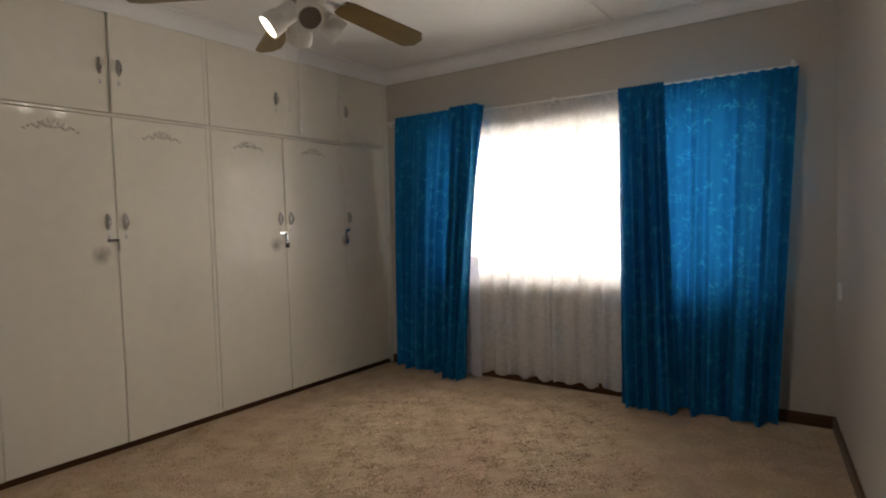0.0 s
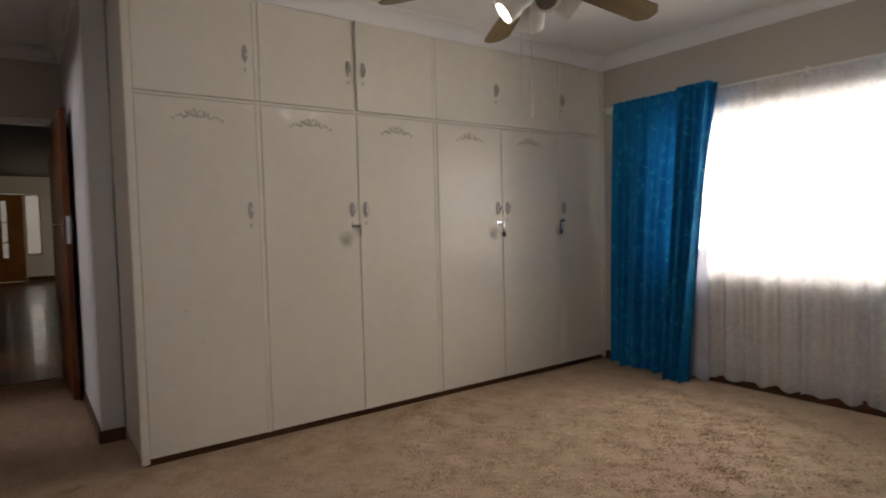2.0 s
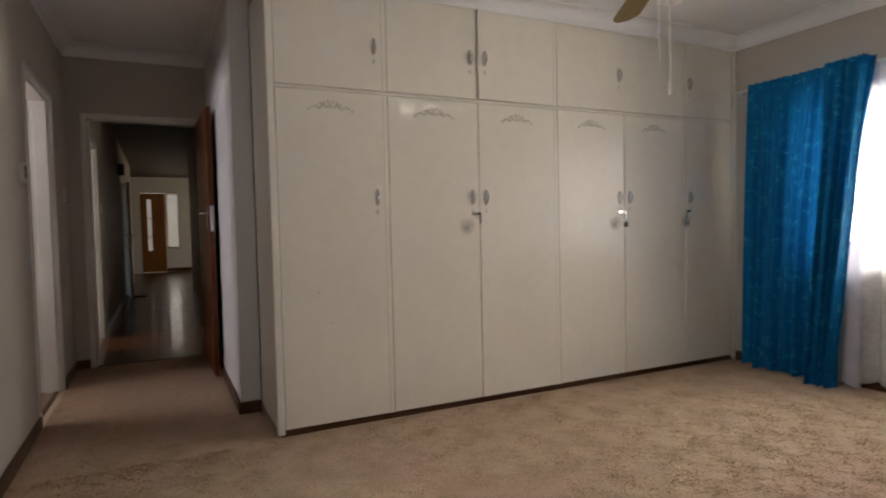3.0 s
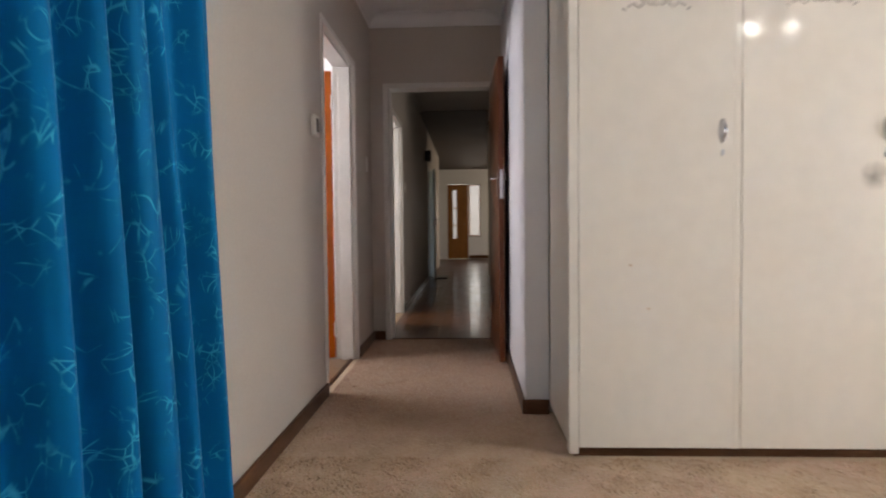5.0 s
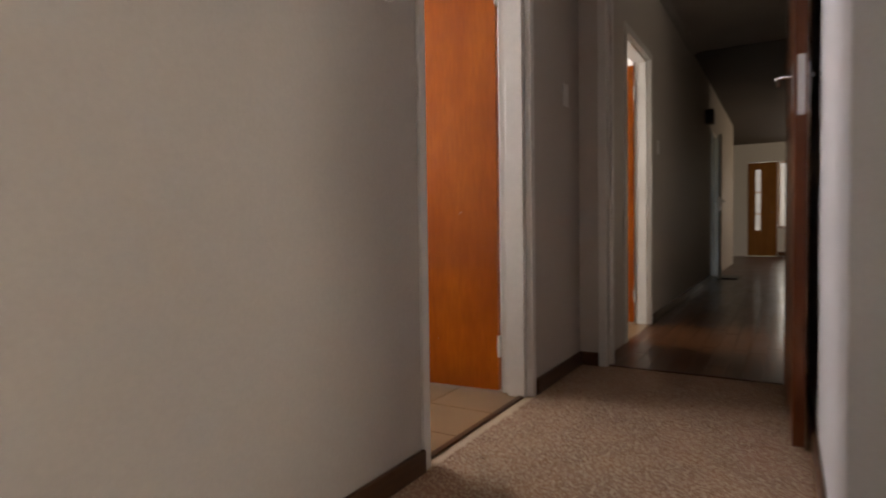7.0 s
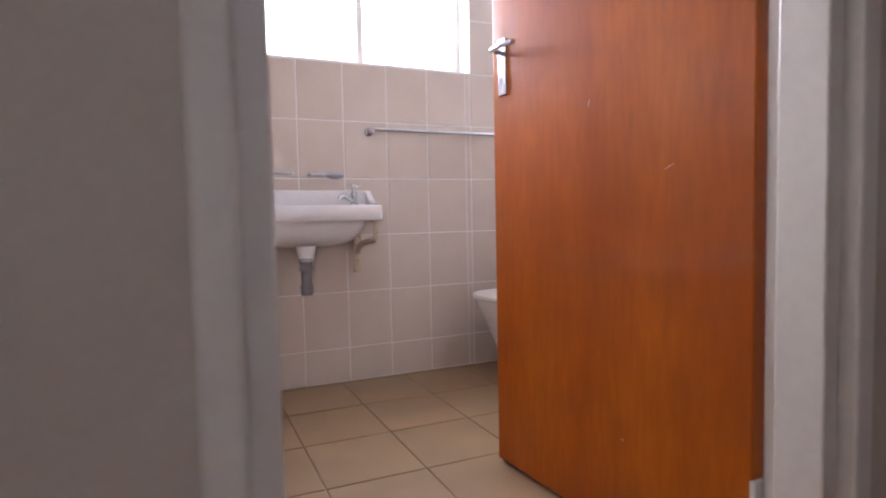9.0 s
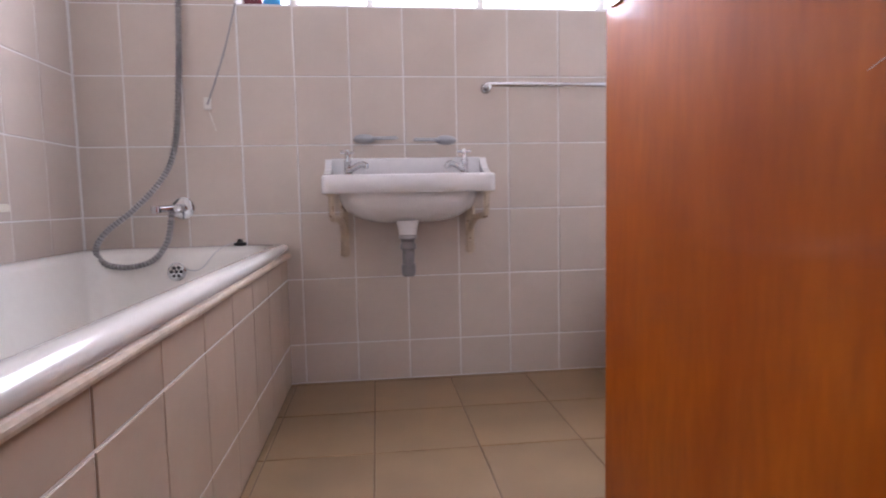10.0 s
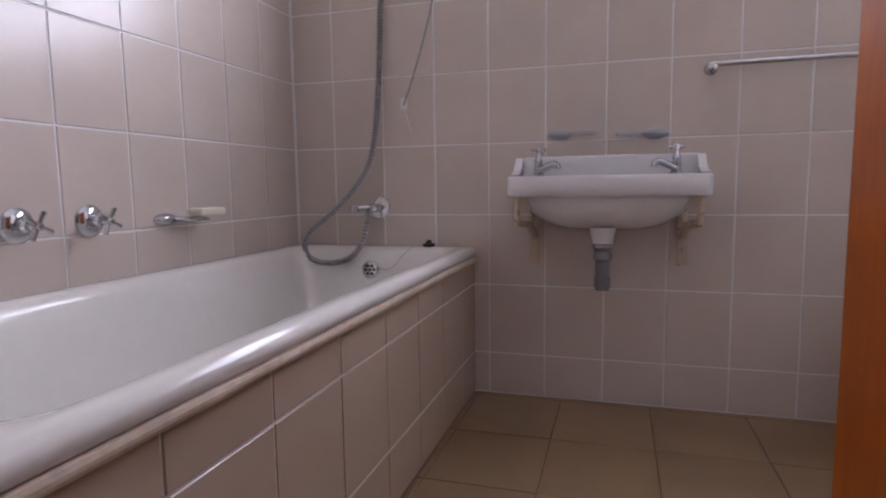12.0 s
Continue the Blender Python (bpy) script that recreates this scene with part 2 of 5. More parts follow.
# far ceiling: deep shade at the hall's end put into the colour
M_SHADECEIL = paint("shade_dark_ceiling", (0.10, 0.075, 0.055), 0.7, 0.15, 2, 40, 0.2)
# hall ceiling and cornice: white paint greyed, the hall's dimness put into the colour
M_DIMCEIL = paint("dimmed_white_ceiling_paint", (0.36, 0.32, 0.28), 0.7, 0.08, 2, 40, 0.1)
M_CHROME = chrome("chrome", (0.60, 0.61, 0.63), 0.06)
M_PLATE = chrome("tarnished_plate", (0.46, 0.44, 0.41), 0.28)
M_DULL = chrome("dull_zinc_alloy", (0.50, 0.51, 0.53), 0.32)
M_PEWTER = paint("grey_cast_metal", (0.44, 0.45, 0.48), 0.35, 0.08, 20, 80, 0.1, metal=0.35)
M_HOSE = chrome("hose_steel", (0.32, 0.315, 0.32), 0.30)
M_STEEL = chrome("brushed_steel", (0.60, 0.60, 0.62), 0.125)
M_LAMP = paint("white_lamp_enamel", (0.66, 0.63, 0.58), 0.36, 0.04, 6, 50, 0.05)
M_BULB = glow("lit_bulb", (1.0, 0.97, 0.9), 45.0)
M_GLOBE = glow("lit_opal_glass", (1.0, 0.95, 0.88), 1.6)
M_BULB_OFF = paint("unlit_bulb", (0.16, 0.13, 0.11), 0.2, 0.05)
M_BLUE = cloth("turquoise_satin", (0.000, 0.125, 0.325), (0.035, 0.39, 0.61), 0.085, glowcol=(0.002, 0.165, 0.47))
M_LINING = cloth("white_lining", (0.72, 0.72, 0.80), (1, 1, 1), 0.4, lines=False)
M_NET = net_mat()
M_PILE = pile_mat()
M_CARPET = paint("carpet_backing", (0.50, 0.38, 0.25), 0.95, 0.12, 1.5, 120, 0.4)
M_TILE = tile_mat("beige_wall_tile", (0.62, 0.54, 0.475), 0.22, 0.09)
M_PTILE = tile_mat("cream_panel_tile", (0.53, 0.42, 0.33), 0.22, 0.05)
M_GROUT = paint("white_grout", (0.76, 0.75, 0.74), 0.8, 0.05, 5, 90, 0.1)
M_FTILE = tile_mat("ochre_floor_tile", (0.28, 0.182, 0.096), 0.36, 0.28)
M_FGROUT = paint("brown_grout", (0.20, 0.14, 0.09), 0.85, 0.1, 5, 90, 0.2)
M_ENAMEL = paint("white_bath_enamel", (0.80, 0.78, 0.735), 0.12, 0.03, 2.5, 40, 0.02, coat=0.5)
M_CERAMIC = paint("white_ceramic", (0.80, 0.79, 0.80), 0.10, 0.025, 4, 40, 0.02, coat=0.5)
M_SEAL = paint("aged_sealant", (0.66, 0.55, 0.43), 0.6, 0.15, 8, 60, 0.2)
M_RUSTY = paint("rusted_white_iron", (0.64, 0.53, 0.40), 0.5, 0.1, 14, 80, 0.3, dirt=((0.16, 0.06, 0.025), 0.57, 26))
M_PIPE = paint("grey_plastic_pipe", (0.24, 0.23, 0.24), 0.35, 0.12, 10, 60, 0.1)
M_BLACK = paint("black_rubber", (0.025, 0.022, 0.022), 0.5, 0.1)
M_PLASTIC = paint("white_plastic", (0.72, 0.70, 0.66), 0.35, 0.03)
M_GREYPL = paint("grey_display_plastic", (0.10, 0.105, 0.10), 0.2, 0.03)
M_GLASS = glass_mat("window_glass")
M_BLINDS = paint("pale_blind_slats", (0.75, 0.72, 0.62), 0.5, 0.04)
M_EXT = paint("outside_plaster", (0.6, 0.56, 0.5), 0.8, 0.08)
M_GRASS = paint("dry_grass", (0.14, 0.13, 0.06), 0.9, 0.2, 0.3, 8, 0.3)
M_SMUDGE = paint("dull_applique", (0.57, 0.53, 0.455), 0.45, 0.15, 20, 80, 0.3)
M_SOAP = paint("cream_soap", (0.72, 0.67, 0.56), 0.5, 0.04)
M_LABEL_BLUE = paint("blue_bottle", (0.05, 0.30, 0.62), 0.36, 0.05)
M_LABEL_RED = paint("dark_red_pack", (0.20, 0.02, 0.04), 0.35, 0.2, 60)


# ---- mesh helpers ----
def add_box(bm, x0, x1, y0, y1, z0, z1, bev=0.0):
    vs = [bm.verts.new((x, y, z)) for x in (x0, x1) for y in (y0, y1) for z in (z0, z1)]
    fs = []
    for a in ((0, 1, 3, 2), (4, 6, 7, 5), (0, 4, 5, 1), (2, 3, 7, 6), (0, 2, 6, 4), (1, 5, 7, 3)):
        fs.append(bm.faces.new([vs[i] for i in a]))
    if bev:
        edges = list({e for f in fs for e in f.edges})
        bmesh.ops.bevel(bm, geom=edges, offset=bev, segments=2, affect="EDGES", profile=0.5)


def boxes(*rows, bev=0.0):
    bm = bmesh.new()
    for r in rows:
        add_box(bm, *r, bev=bev)
    return bm


def add_lathe(bm, prof, m=Matrix(), seg=20):
    """A turned shape: prof holds (radius, height) pairs; its axis is z of m."""
    rings = []
    for r, z in prof:
        rings.append([bm.verts.new(m @ Vector((r * math.cos(2 * math.pi * k / seg), r * math.sin(2 * math.pi * k / seg), z))) for k in range(seg)])
    for a, b in zip(rings, rings[1:]):
        for k in range(seg):
            bm.faces.new((a[k], a[(k + 1) % seg], b[(k + 1) % seg], b[k]))
    for ring, flip in ((rings[0], True), (rings[-1], False)):
        bm.faces.new(ring[::-1] if flip else ring)


def lathe(prof, m=Matrix(), seg=20):
    bm = bmesh.new()
    add_lathe(bm, prof, m, seg)
    return bm


def add_tube(bm, pts, rad, seg=8):
    """A round bar along points; rad is one radius or a function of the share along."""
    pts = [Vector(p) for p in pts]
    rings = []
    up = Vector((0.31, 0.17, 0.93))
    for i, p in enumerate(pts):
        d = (pts[min(i + 1, len(pts) - 1)] - pts[max(i - 1, 0)]).normalized()
        u = d.cross(up).normalized()
        v = d.cross(u)
        r = rad(i / (len(pts) - 1)) if callable(rad) else rad
        rings.append([bm.verts.new(p + r * (math.cos(2 * math.pi * k / seg) * u + math.sin(2 * math.pi * k / seg) * v)) for k in range(seg)])
    for a, b in zip(rings, rings[1:]):
        for k in range(seg):
            bm.faces.new((a[k], a[(k + 1) % seg], b[(k + 1) % seg], b[k]))
    bm.faces.new(rings[0][::-1])
    bm.faces.new(rings[-1])


def tube(pts, rad, seg=8):
    bm = bmesh.new()
    add_tube(bm, pts, rad, seg)
    return bm


def arc(a, b, c, n=10):
    """A quadratic curve from a by way of b to c."""
    a, b, c = Vector(a), Vector(b), Vector(c)
    return [(1 - t) ** 2 * a + 2 * t * (1 - t) * b + t * t * c for t in [k / n for k in range(n + 1)]]


def mesh_of(name, bm, mat, smooth=False):
    bmesh.ops.recalc_face_normals(bm, faces=bm.faces)
    me = bpy.data.meshes.new(name)
    bm.to_mesh(me)
    bm.free()
    me.materials.append(mat)
    if smooth:
        me.shade_smooth()
        me.set_sharp_from_angle(angle=radians(40))
    return me


def thing(name, bm, mat, label, category, group="", kind="", smooth=False, m=None):
    ob = new(name, mesh_of(name, bm, mat, smooth))
    if m:
        ob.matrix_basis = m
    return tagged(ob, label, category, group, kind)


def holder(name, m, label, category, group="", kind=""):
    ob = new(name)
    ob.matrix_basis = m
    return tagged(ob, label, category, group, kind)


def part(name, bm, mat, parent, label="", smooth=True, m=None):
    ob = new(name, mesh_of(name, bm, mat, smooth))
    ob.parent = parent
    if m:
        ob.matrix_basis = m
    return tagged(ob, label)


def structure(name, bm, mat, label="", smooth=False):
    return thing(name, bm, mat, label, "", kind="structure", smooth=smooth)


# ---- the house: floor, walls, ceilings ----
ZC, ZP = 2.58, 2.72   # ceilings of bedroom and passage
XW = -3.09            # wardrobe fronts
structure("ground", boxes((-60, 60, -60, 60, -0.35, -0.25)), M_GRASS, "dry lawn round the house")
floor = structure("floor", boxes((-5.66, 1.05, -0.64, 4.30, -0.20, 0.0)), M_CARPET, "beige fitted carpet over the bedroom and passage")
floor_hall = structure("floor_hall", boxes((-18.5, -5.66, -4.2, 3.6, -0.20, -0.012)), M_PLANK, "dark polished wooden hall floor")
floor_bath = structure("floor_bathroom", boxes((-5.9, -3.1, -2.9, -0.64, -0.20, -0.0045)), M_FGROUT, "ochre ceramic tiled bathroom floor")
structure("floor_side_room", boxes((-7.9, -5.9, -2.9, -0.53, -0.008, 0.003)), M_FTILE, "pale tiled floor of a side room")

structure("wall_north", boxes((-3.85, -2.54, 4.26, 4.48, -0.2, 2.75), (-0.18, 1.1, 4.26, 4.48, -0.2, 2.75),
                              (-2.54, -0.18, 4.26, 4.48, -0.2, 0.80), (-2.54, -0.18, 4.26, 4.48, 1.96, 2.75)), M_WALL, "warm grey painted plaster wall with a wide window")
bm = bmesh.new()
for z in (-0.2, 2.75):
    for x, y in ((0.240, 4.26), (0.83, -0.75), (1.03, -0.75), (0.44, 4.26)):
        bm.verts.new((x, y, z))
bm.verts.ensure_lookup_table()
v = bm.verts
for f in ((0, 1, 2, 3), (4, 7, 6, 5), (0, 4, 5, 1), (1, 5, 6, 2), (2, 6, 7, 3), (3, 7, 4, 0)):
    bm.faces.new([v[i] for i in f])
structure("wall_east", bm, M_WALL, "warm grey painted plaster wall")
structure("wall_south", boxes((-5.76, -4.940, -0.755, -0.615, -0.2, 2.9), (-4.940, -3.977, -0.755, -0.615, 2.145, 2.9),
                              (-3.977, -1.45, -0.755, -0.615, -0.2, 2.9), (-0.6, 1.0, -0.755, -0.615, -0.2, 2.9),
                              (-1.45, -0.6, -0.755, -0.615, -0.2, 0.8), (-1.45, -0.6, -0.755, -0.615, 2.0, 2.9)), M_WALL, "warm grey painted plaster wall with a doorway")
structure("wall_passage", boxes((-5.76, -3.668, 0.482, 0.60, -0.2, 2.9)), M_PILLAR, "pale painted plaster wall of the passage")
structure("wall_west", boxes((-3.85, -3.70, 0.60, 4.26, -0.2, 2.9)), M_WALL)
structure("wall_hall_door", boxes((-5.76, -5.635, -0.615, -0.508, -0.2, 2.9), (-5.76, -5.635, -0.508, 0.482, 2.160, 2.9)), M_WALL, "warm grey wall round the hall doorway")
structure("wall_hall_left", boxes((-6.33, -5.76, -0.65, -0.53, -0.2, 2.9), (-7.22, -6.33, -0.65, -0.53, 2.10, 2.9),
                                  (-11.35, -7.22, -0.65, -0.53, -0.2, 2.9), (-12.15, -11.35, -0.65, -0.53, 2.1, 2.9), (-12.4, -12.15, -0.65, -0.53, -0.2, 2.9)), M_WALL, "grey hall wall with two doorways")
structure("wall_hall_return", boxes((-15.4, -12.4, -0.65, -0.53, -0.2, 2.9)), M_WALL, "grey wall at the edge of the lounge")
structure("wall_hall_right", boxes((-12.4, -5.76, 0.60, 0.72, -0.2, 2.9)), M_WALL)
structure("wall_lounge", boxes((-12.4, -12.28, -4.2, -0.62, -0.2, 2.9), (-12.4, -12.28, 0.72, 3.6, -0.2, 2.9),
                               (-18.5, -12.4, -4.3, -4.2, -0.2, 2.9),
                               (-18.5, -16.5, 3.45, 3.55, -0.2, 2.9), (-14.3, -12.28, 3.45, 3.55, -0.2, 2.9), (-16.5, -14.3, 3.45, 3.55, -0.2, 0.8), (-16.5, -14.3, 3.45, 3.55, 2.2, 2.9)), M_CEIL, "white lounge walls")
structure("wall_lounge_far", boxes((-18.65, -18.5, -4.3, -0.42, -0.2, 2.9), (-18.65, -18.5, -0.42, 0.20, 2.27, 2.9), (-18.65, -18.5, 0.20, 0.23, -0.2, 2.9),
                                   (-18.65, -18.5, 0.23, 0.57, -0.2, 0.68), (-18.65, -18.5, 0.23, 0.57, 2.25, 2.9), (-18.65, -18.5, 0.57, 3.6, -0.2, 2.9)), M_CEIL, "white far wall of the lounge")
structure("wall_bathroom_south", boxes((-5.9, -5.307, -2.90, -2.6905, -0.2, 2.9), (-3.83, -3.1, -2.90, -2.6905, -0.2, 2.9),
                                       (-5.307, -3.83, -2.90, -2.6905, -0.2, 1.465), (-5.307, -3.83, -2.90, -2.6905, 2.06, 2.9)), M_GROUT, "tiled bathroom wall with a strip window")
structure("wall_bathroom_east", boxes((-3.2375, -3.1, -2.6905, -0.755, -0.2, 2.9)), M_GROUT, "tiled wall along the bath")
structure("wall_bathroom_west", boxes((-5.9, -5.76, -2.70, -0.755, -0.2, 2.9)), M_CEIL)
structure("wall_side_room", boxes((-7.9, -7.25, -2.9, -2.8, -0.2, 2.9), (-6.25, -5.9, -2.9, -2.8, -0.2, 2.9), (-7.25, -6.25, -2.9, -2.8, -0.2, 1.0), (-7.25, -6.25, -2.9, -2.8, 2.0, 2.9),
                                  (-8.0, -7.9, -2.9, -0.62, -0.2, 2.9)), M_CEIL)
structure("ceiling", boxes((-3.66, 1.1, -0.755, 4.48, ZC, ZC + 0.2)), M_CEIL, "white painted ceiling")
structure("ceiling_passage", boxes((-5.76, -3.66, -4.3, 3.6, ZP, ZP + 0.2)), M_CEIL, "white painted ceiling of the passage")
structure("ceiling_hall", boxes((-9.6, -5.76, -4.3, 3.6, ZP, ZP + 0.2)), M_DIMCEIL, "hall ceiling, greyed for the dim light there")
structure("ceiling_lounge", boxes((-18.65, -9.6, -4.3, 3.6, ZP - 0.004, ZP + 0.2)), M_SHADECEIL, "ceiling at the hall's end, its deep shade put into the colour")
structure("roof", boxes((-19.2, 1.8, -4.9, 5.2, 2.95, 3.1)), M_EXT, "flat roof slab")
thing("ceiling_batten", boxes((-1.03, -1.0, -0.6, 4.25, ZC - 0.006, ZC)), M_CORN, "thin white batten over a ceiling board joint", "batten", kind="structure")


def cornice(name, a, b, z, inward, size=0.10, mat=None):
    """A coved cornice from a to b under the ceiling at z; inward points into the room."""
    bm = bmesh.new()
    n = 6
    rings = []
    for p in (a, b):
        prof = [(0.012, size), (0.012, size - 0.012)] + [(0.012 + (size - 0.03) * (1 - math.cos(k / n * math.pi / 2)), (size - 0.012) * (1 - 0.9 * math.sin(k / n * math.pi / 2))) for k in range(1, n + 1)] + [(size, 0.012), (size, 0.0)]
        ring = [Vector((p[0], p[1], z)), Vector((p[0], p[1], z - size))] + [Vector((p[0] + inward[0] * u, p[1] + inward[1] * u, z - w)) for u, w in prof]
        rings.append([bm.verts.new(q) for q in ring])
    for k in range(len(rings[0])):
        j = (k + 1) % len(rings[0])
        bm.faces.new((rings[0][k], rings[0][j], rings[1][j], rings[1][k]))
    bm.faces.new(rings[0][::-1])
    bm.faces.new(rings[1])
    return structure(name, bm, mat or M_CORN, "coved plaster cornice")


cornice("trim_cornice_north", (-3.09, 4.26), (0.30, 4.26), ZC, (0, -1))
cornice("trim_cornice_west", (XW, 0.62), (XW, 4.26), ZC, (1, 0))
cornice("trim_cornice_east", (0.240, 4.26), (0.815, -0.615), ZC, (-0.99, -0.12))
cornice("trim_cornice_south", (-3.66, -0.615), (0.86, -0.615), ZC, (0, 1))
cornice("trim_cornice_passage_left", (-5.635, -0.615), (-3.66, -0.615), ZP, (0, 1))
cornice("trim_cornice_passage_end", (-5.635, -0.615), (-5.635, 0.482), ZP, (1, 0))
cornice("trim_cornice_passage_right", (-5.635, 0.482), (-3.66, 0.482), ZP, (0, -1))
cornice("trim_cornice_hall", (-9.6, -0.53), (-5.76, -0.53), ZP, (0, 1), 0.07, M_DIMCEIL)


def skirting(name, x0, x1, y0, y1, h=0.075):
    return structure(name, boxes((x0, x1, y0, y1, 0.0, h), bev=0.004), M_SKIRT, "dark varnished wooden skirting board")


skirting("baseboard_north", XW, 0.27, 4.243, 4.258)
skirting("baseboard_south", -3.972, 0.80, -0.613, -0.597)
skirting("baseboard_south_end", -5.635, -4.945, -0.613, -0.597)
skirting("baseboard_hall_door", -5.633, -5.617, -0.597, -0.508)
skirting("baseboard_passage", -5.6, -3.652, 0.464, 0.480)
skirting("baseboard_pillar", -3.666, -3.650, 0.480, 0.60)
skirting("baseboard_hall", -11.35, -7.22, -0.528, -0.512)
skirting("baseboard_lounge", -18.498, -18.48, 0.22, 3.4, 0.1)
bm = boxes((-0.008, 0.008, 0, 4.90, 0, 0.075), bev=0.003)
bs = structure("baseboard_east", bm, M_SKIRT, "dark varnished wooden skirting board")
bs.matrix_basis = pose(0.233, 4.255, 0, 0, 0, 180 + 6.72)


# ---- carpet pile ----
def pile(name, x0, x1, y0, y1, step, height, seed, label, skip=None, mat=None):
    """Leaning tufts of a shag carpet, one small pyramid each."""
    rng = np.random.default_rng(seed)
    gx, gy = np.meshgrid(np.arange(x0, x1, step), np.arange(y0, y1, step))
    p = np.stack([gx.ravel(), gy.ravel()], 1) + rng.uniform(-step * 0.6, step * 0.6, (gx.size, 2))
    keep = (p[:, 0] > x0) & (p[:, 0] < x1) & (p[:, 1] > y0) & (p[:, 1] < y1)
    if skip is not None:
        keep &= ~skip(p)
    p = p[keep]
    n = len(p)
    ang = rng.uniform(0, 2 * np.pi, n)
    rad = step * rng.uniform(0.65, 1.05, n)
    clump = np.zeros(n)
    for _ in range(16):
        a, k, ph = rng.uniform(0, 2 * np.pi), 2 * np.pi / rng.uniform(0.05, 0.32), rng.uniform(0, 6.28)
        clump += 0.32 * np.sin(k * (p[:, 0] * np.cos(a) + p[:, 1] * np.sin(a)) + ph)
    hgt = height * (0.75 + 0.26 * clump + rng.uniform(-0.3, 0.3, n))
    verts = np.zeros((n, 4, 3))
    for k in range(3):
        verts[:, k, 0] = p[:, 0] + rad * np.cos(ang + k * 2.094)
        verts[:, k, 1] = p[:, 1] + rad * np.sin(ang + k * 2.094)
    lean = rng.uniform(-1, 1, (n, 2)) * step * 0.7
    verts[:, 3, :2] = p + lean
    verts[:, 3, 2] = np.maximum(hgt, 0.002)
    verts[:, :3, 2] = 0.0005
    base = np.arange(n)[:, None] * 4
    faces = np.concatenate([base + np.array([[0, 1, 3]]), base + np.array([[1, 2, 3]]), base + np.array([[2, 0, 3]])])
    me = bpy.data.meshes.new(name)
    me.from_pydata(verts.reshape(-1, 3).tolist(), [], faces.tolist())
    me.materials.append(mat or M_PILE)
    return tagged(new(name, me), label, "carpet", kind="stuff")


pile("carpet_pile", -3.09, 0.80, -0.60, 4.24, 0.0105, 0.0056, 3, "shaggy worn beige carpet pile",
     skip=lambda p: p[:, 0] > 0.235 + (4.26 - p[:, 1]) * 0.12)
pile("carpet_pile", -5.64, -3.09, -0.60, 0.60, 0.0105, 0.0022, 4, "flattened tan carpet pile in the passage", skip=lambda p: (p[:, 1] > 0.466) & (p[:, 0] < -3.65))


# ---- windows ----
def window(name, x0, x1, y, z0, z1, mull, label):
    """A steel window in a wall that runs along x: frame, mullions, panes, sill."""
    w = holder(name, pose(0, 0, 0), label, "window", kind="structure")
    t = 0.035
    part("window_frame", boxes((x0, x1, y - 0.02, y + 0.02, z0, z0 + t), (x0, x1, y - 0.02, y + 0.02, z1 - t, z1),
                               (x0, x0 + t, y - 0.02, y + 0.02, z0 + t, z1 - t), (x1 - t, x1, y - 0.02, y + 0.02, z0 + t, z1 - t)), M_FRAME, w, smooth=False)
    xs = [x0 + t, *mull, x1 - t]
    for m in mull:
        part("mullion", boxes((m - 0.016, m + 0.016, y - 0.018, y + 0.018, z0 + t, z1 - t), bev=0.003), M_FRAME, w, smooth=False)
    for a, b in zip(xs, xs[1:]):
        g = part("pane", boxes((a + 0.012, b - 0.012, y - 0.002, y + 0.002, z0 + t, z1 - t)), M_GLASS, w, smooth=False)
        g.visible_shadow = False
    return w


window("window_1", -2.54, -0.18, 4.40, 0.80, 1.96, (-1.95, -1.36, -0.77), "wide white steel window behind a net curtain")
structure("window_sill", boxes((-2.54, -0.18, 4.262, 4.38, 0.78, 0.80), bev=0.003), M_FRAME, "white painted window sill")
window("window_2", -1.45, -0.6, -0.70, 0.8, 2.0, (-1.025,), "white steel window behind a blue curtain")
window("window_3", -5.307, -3.83, -2.82, 1.465, 2.06, (-4.78, -4.33), "white steel bathroom window above a tiled sill")


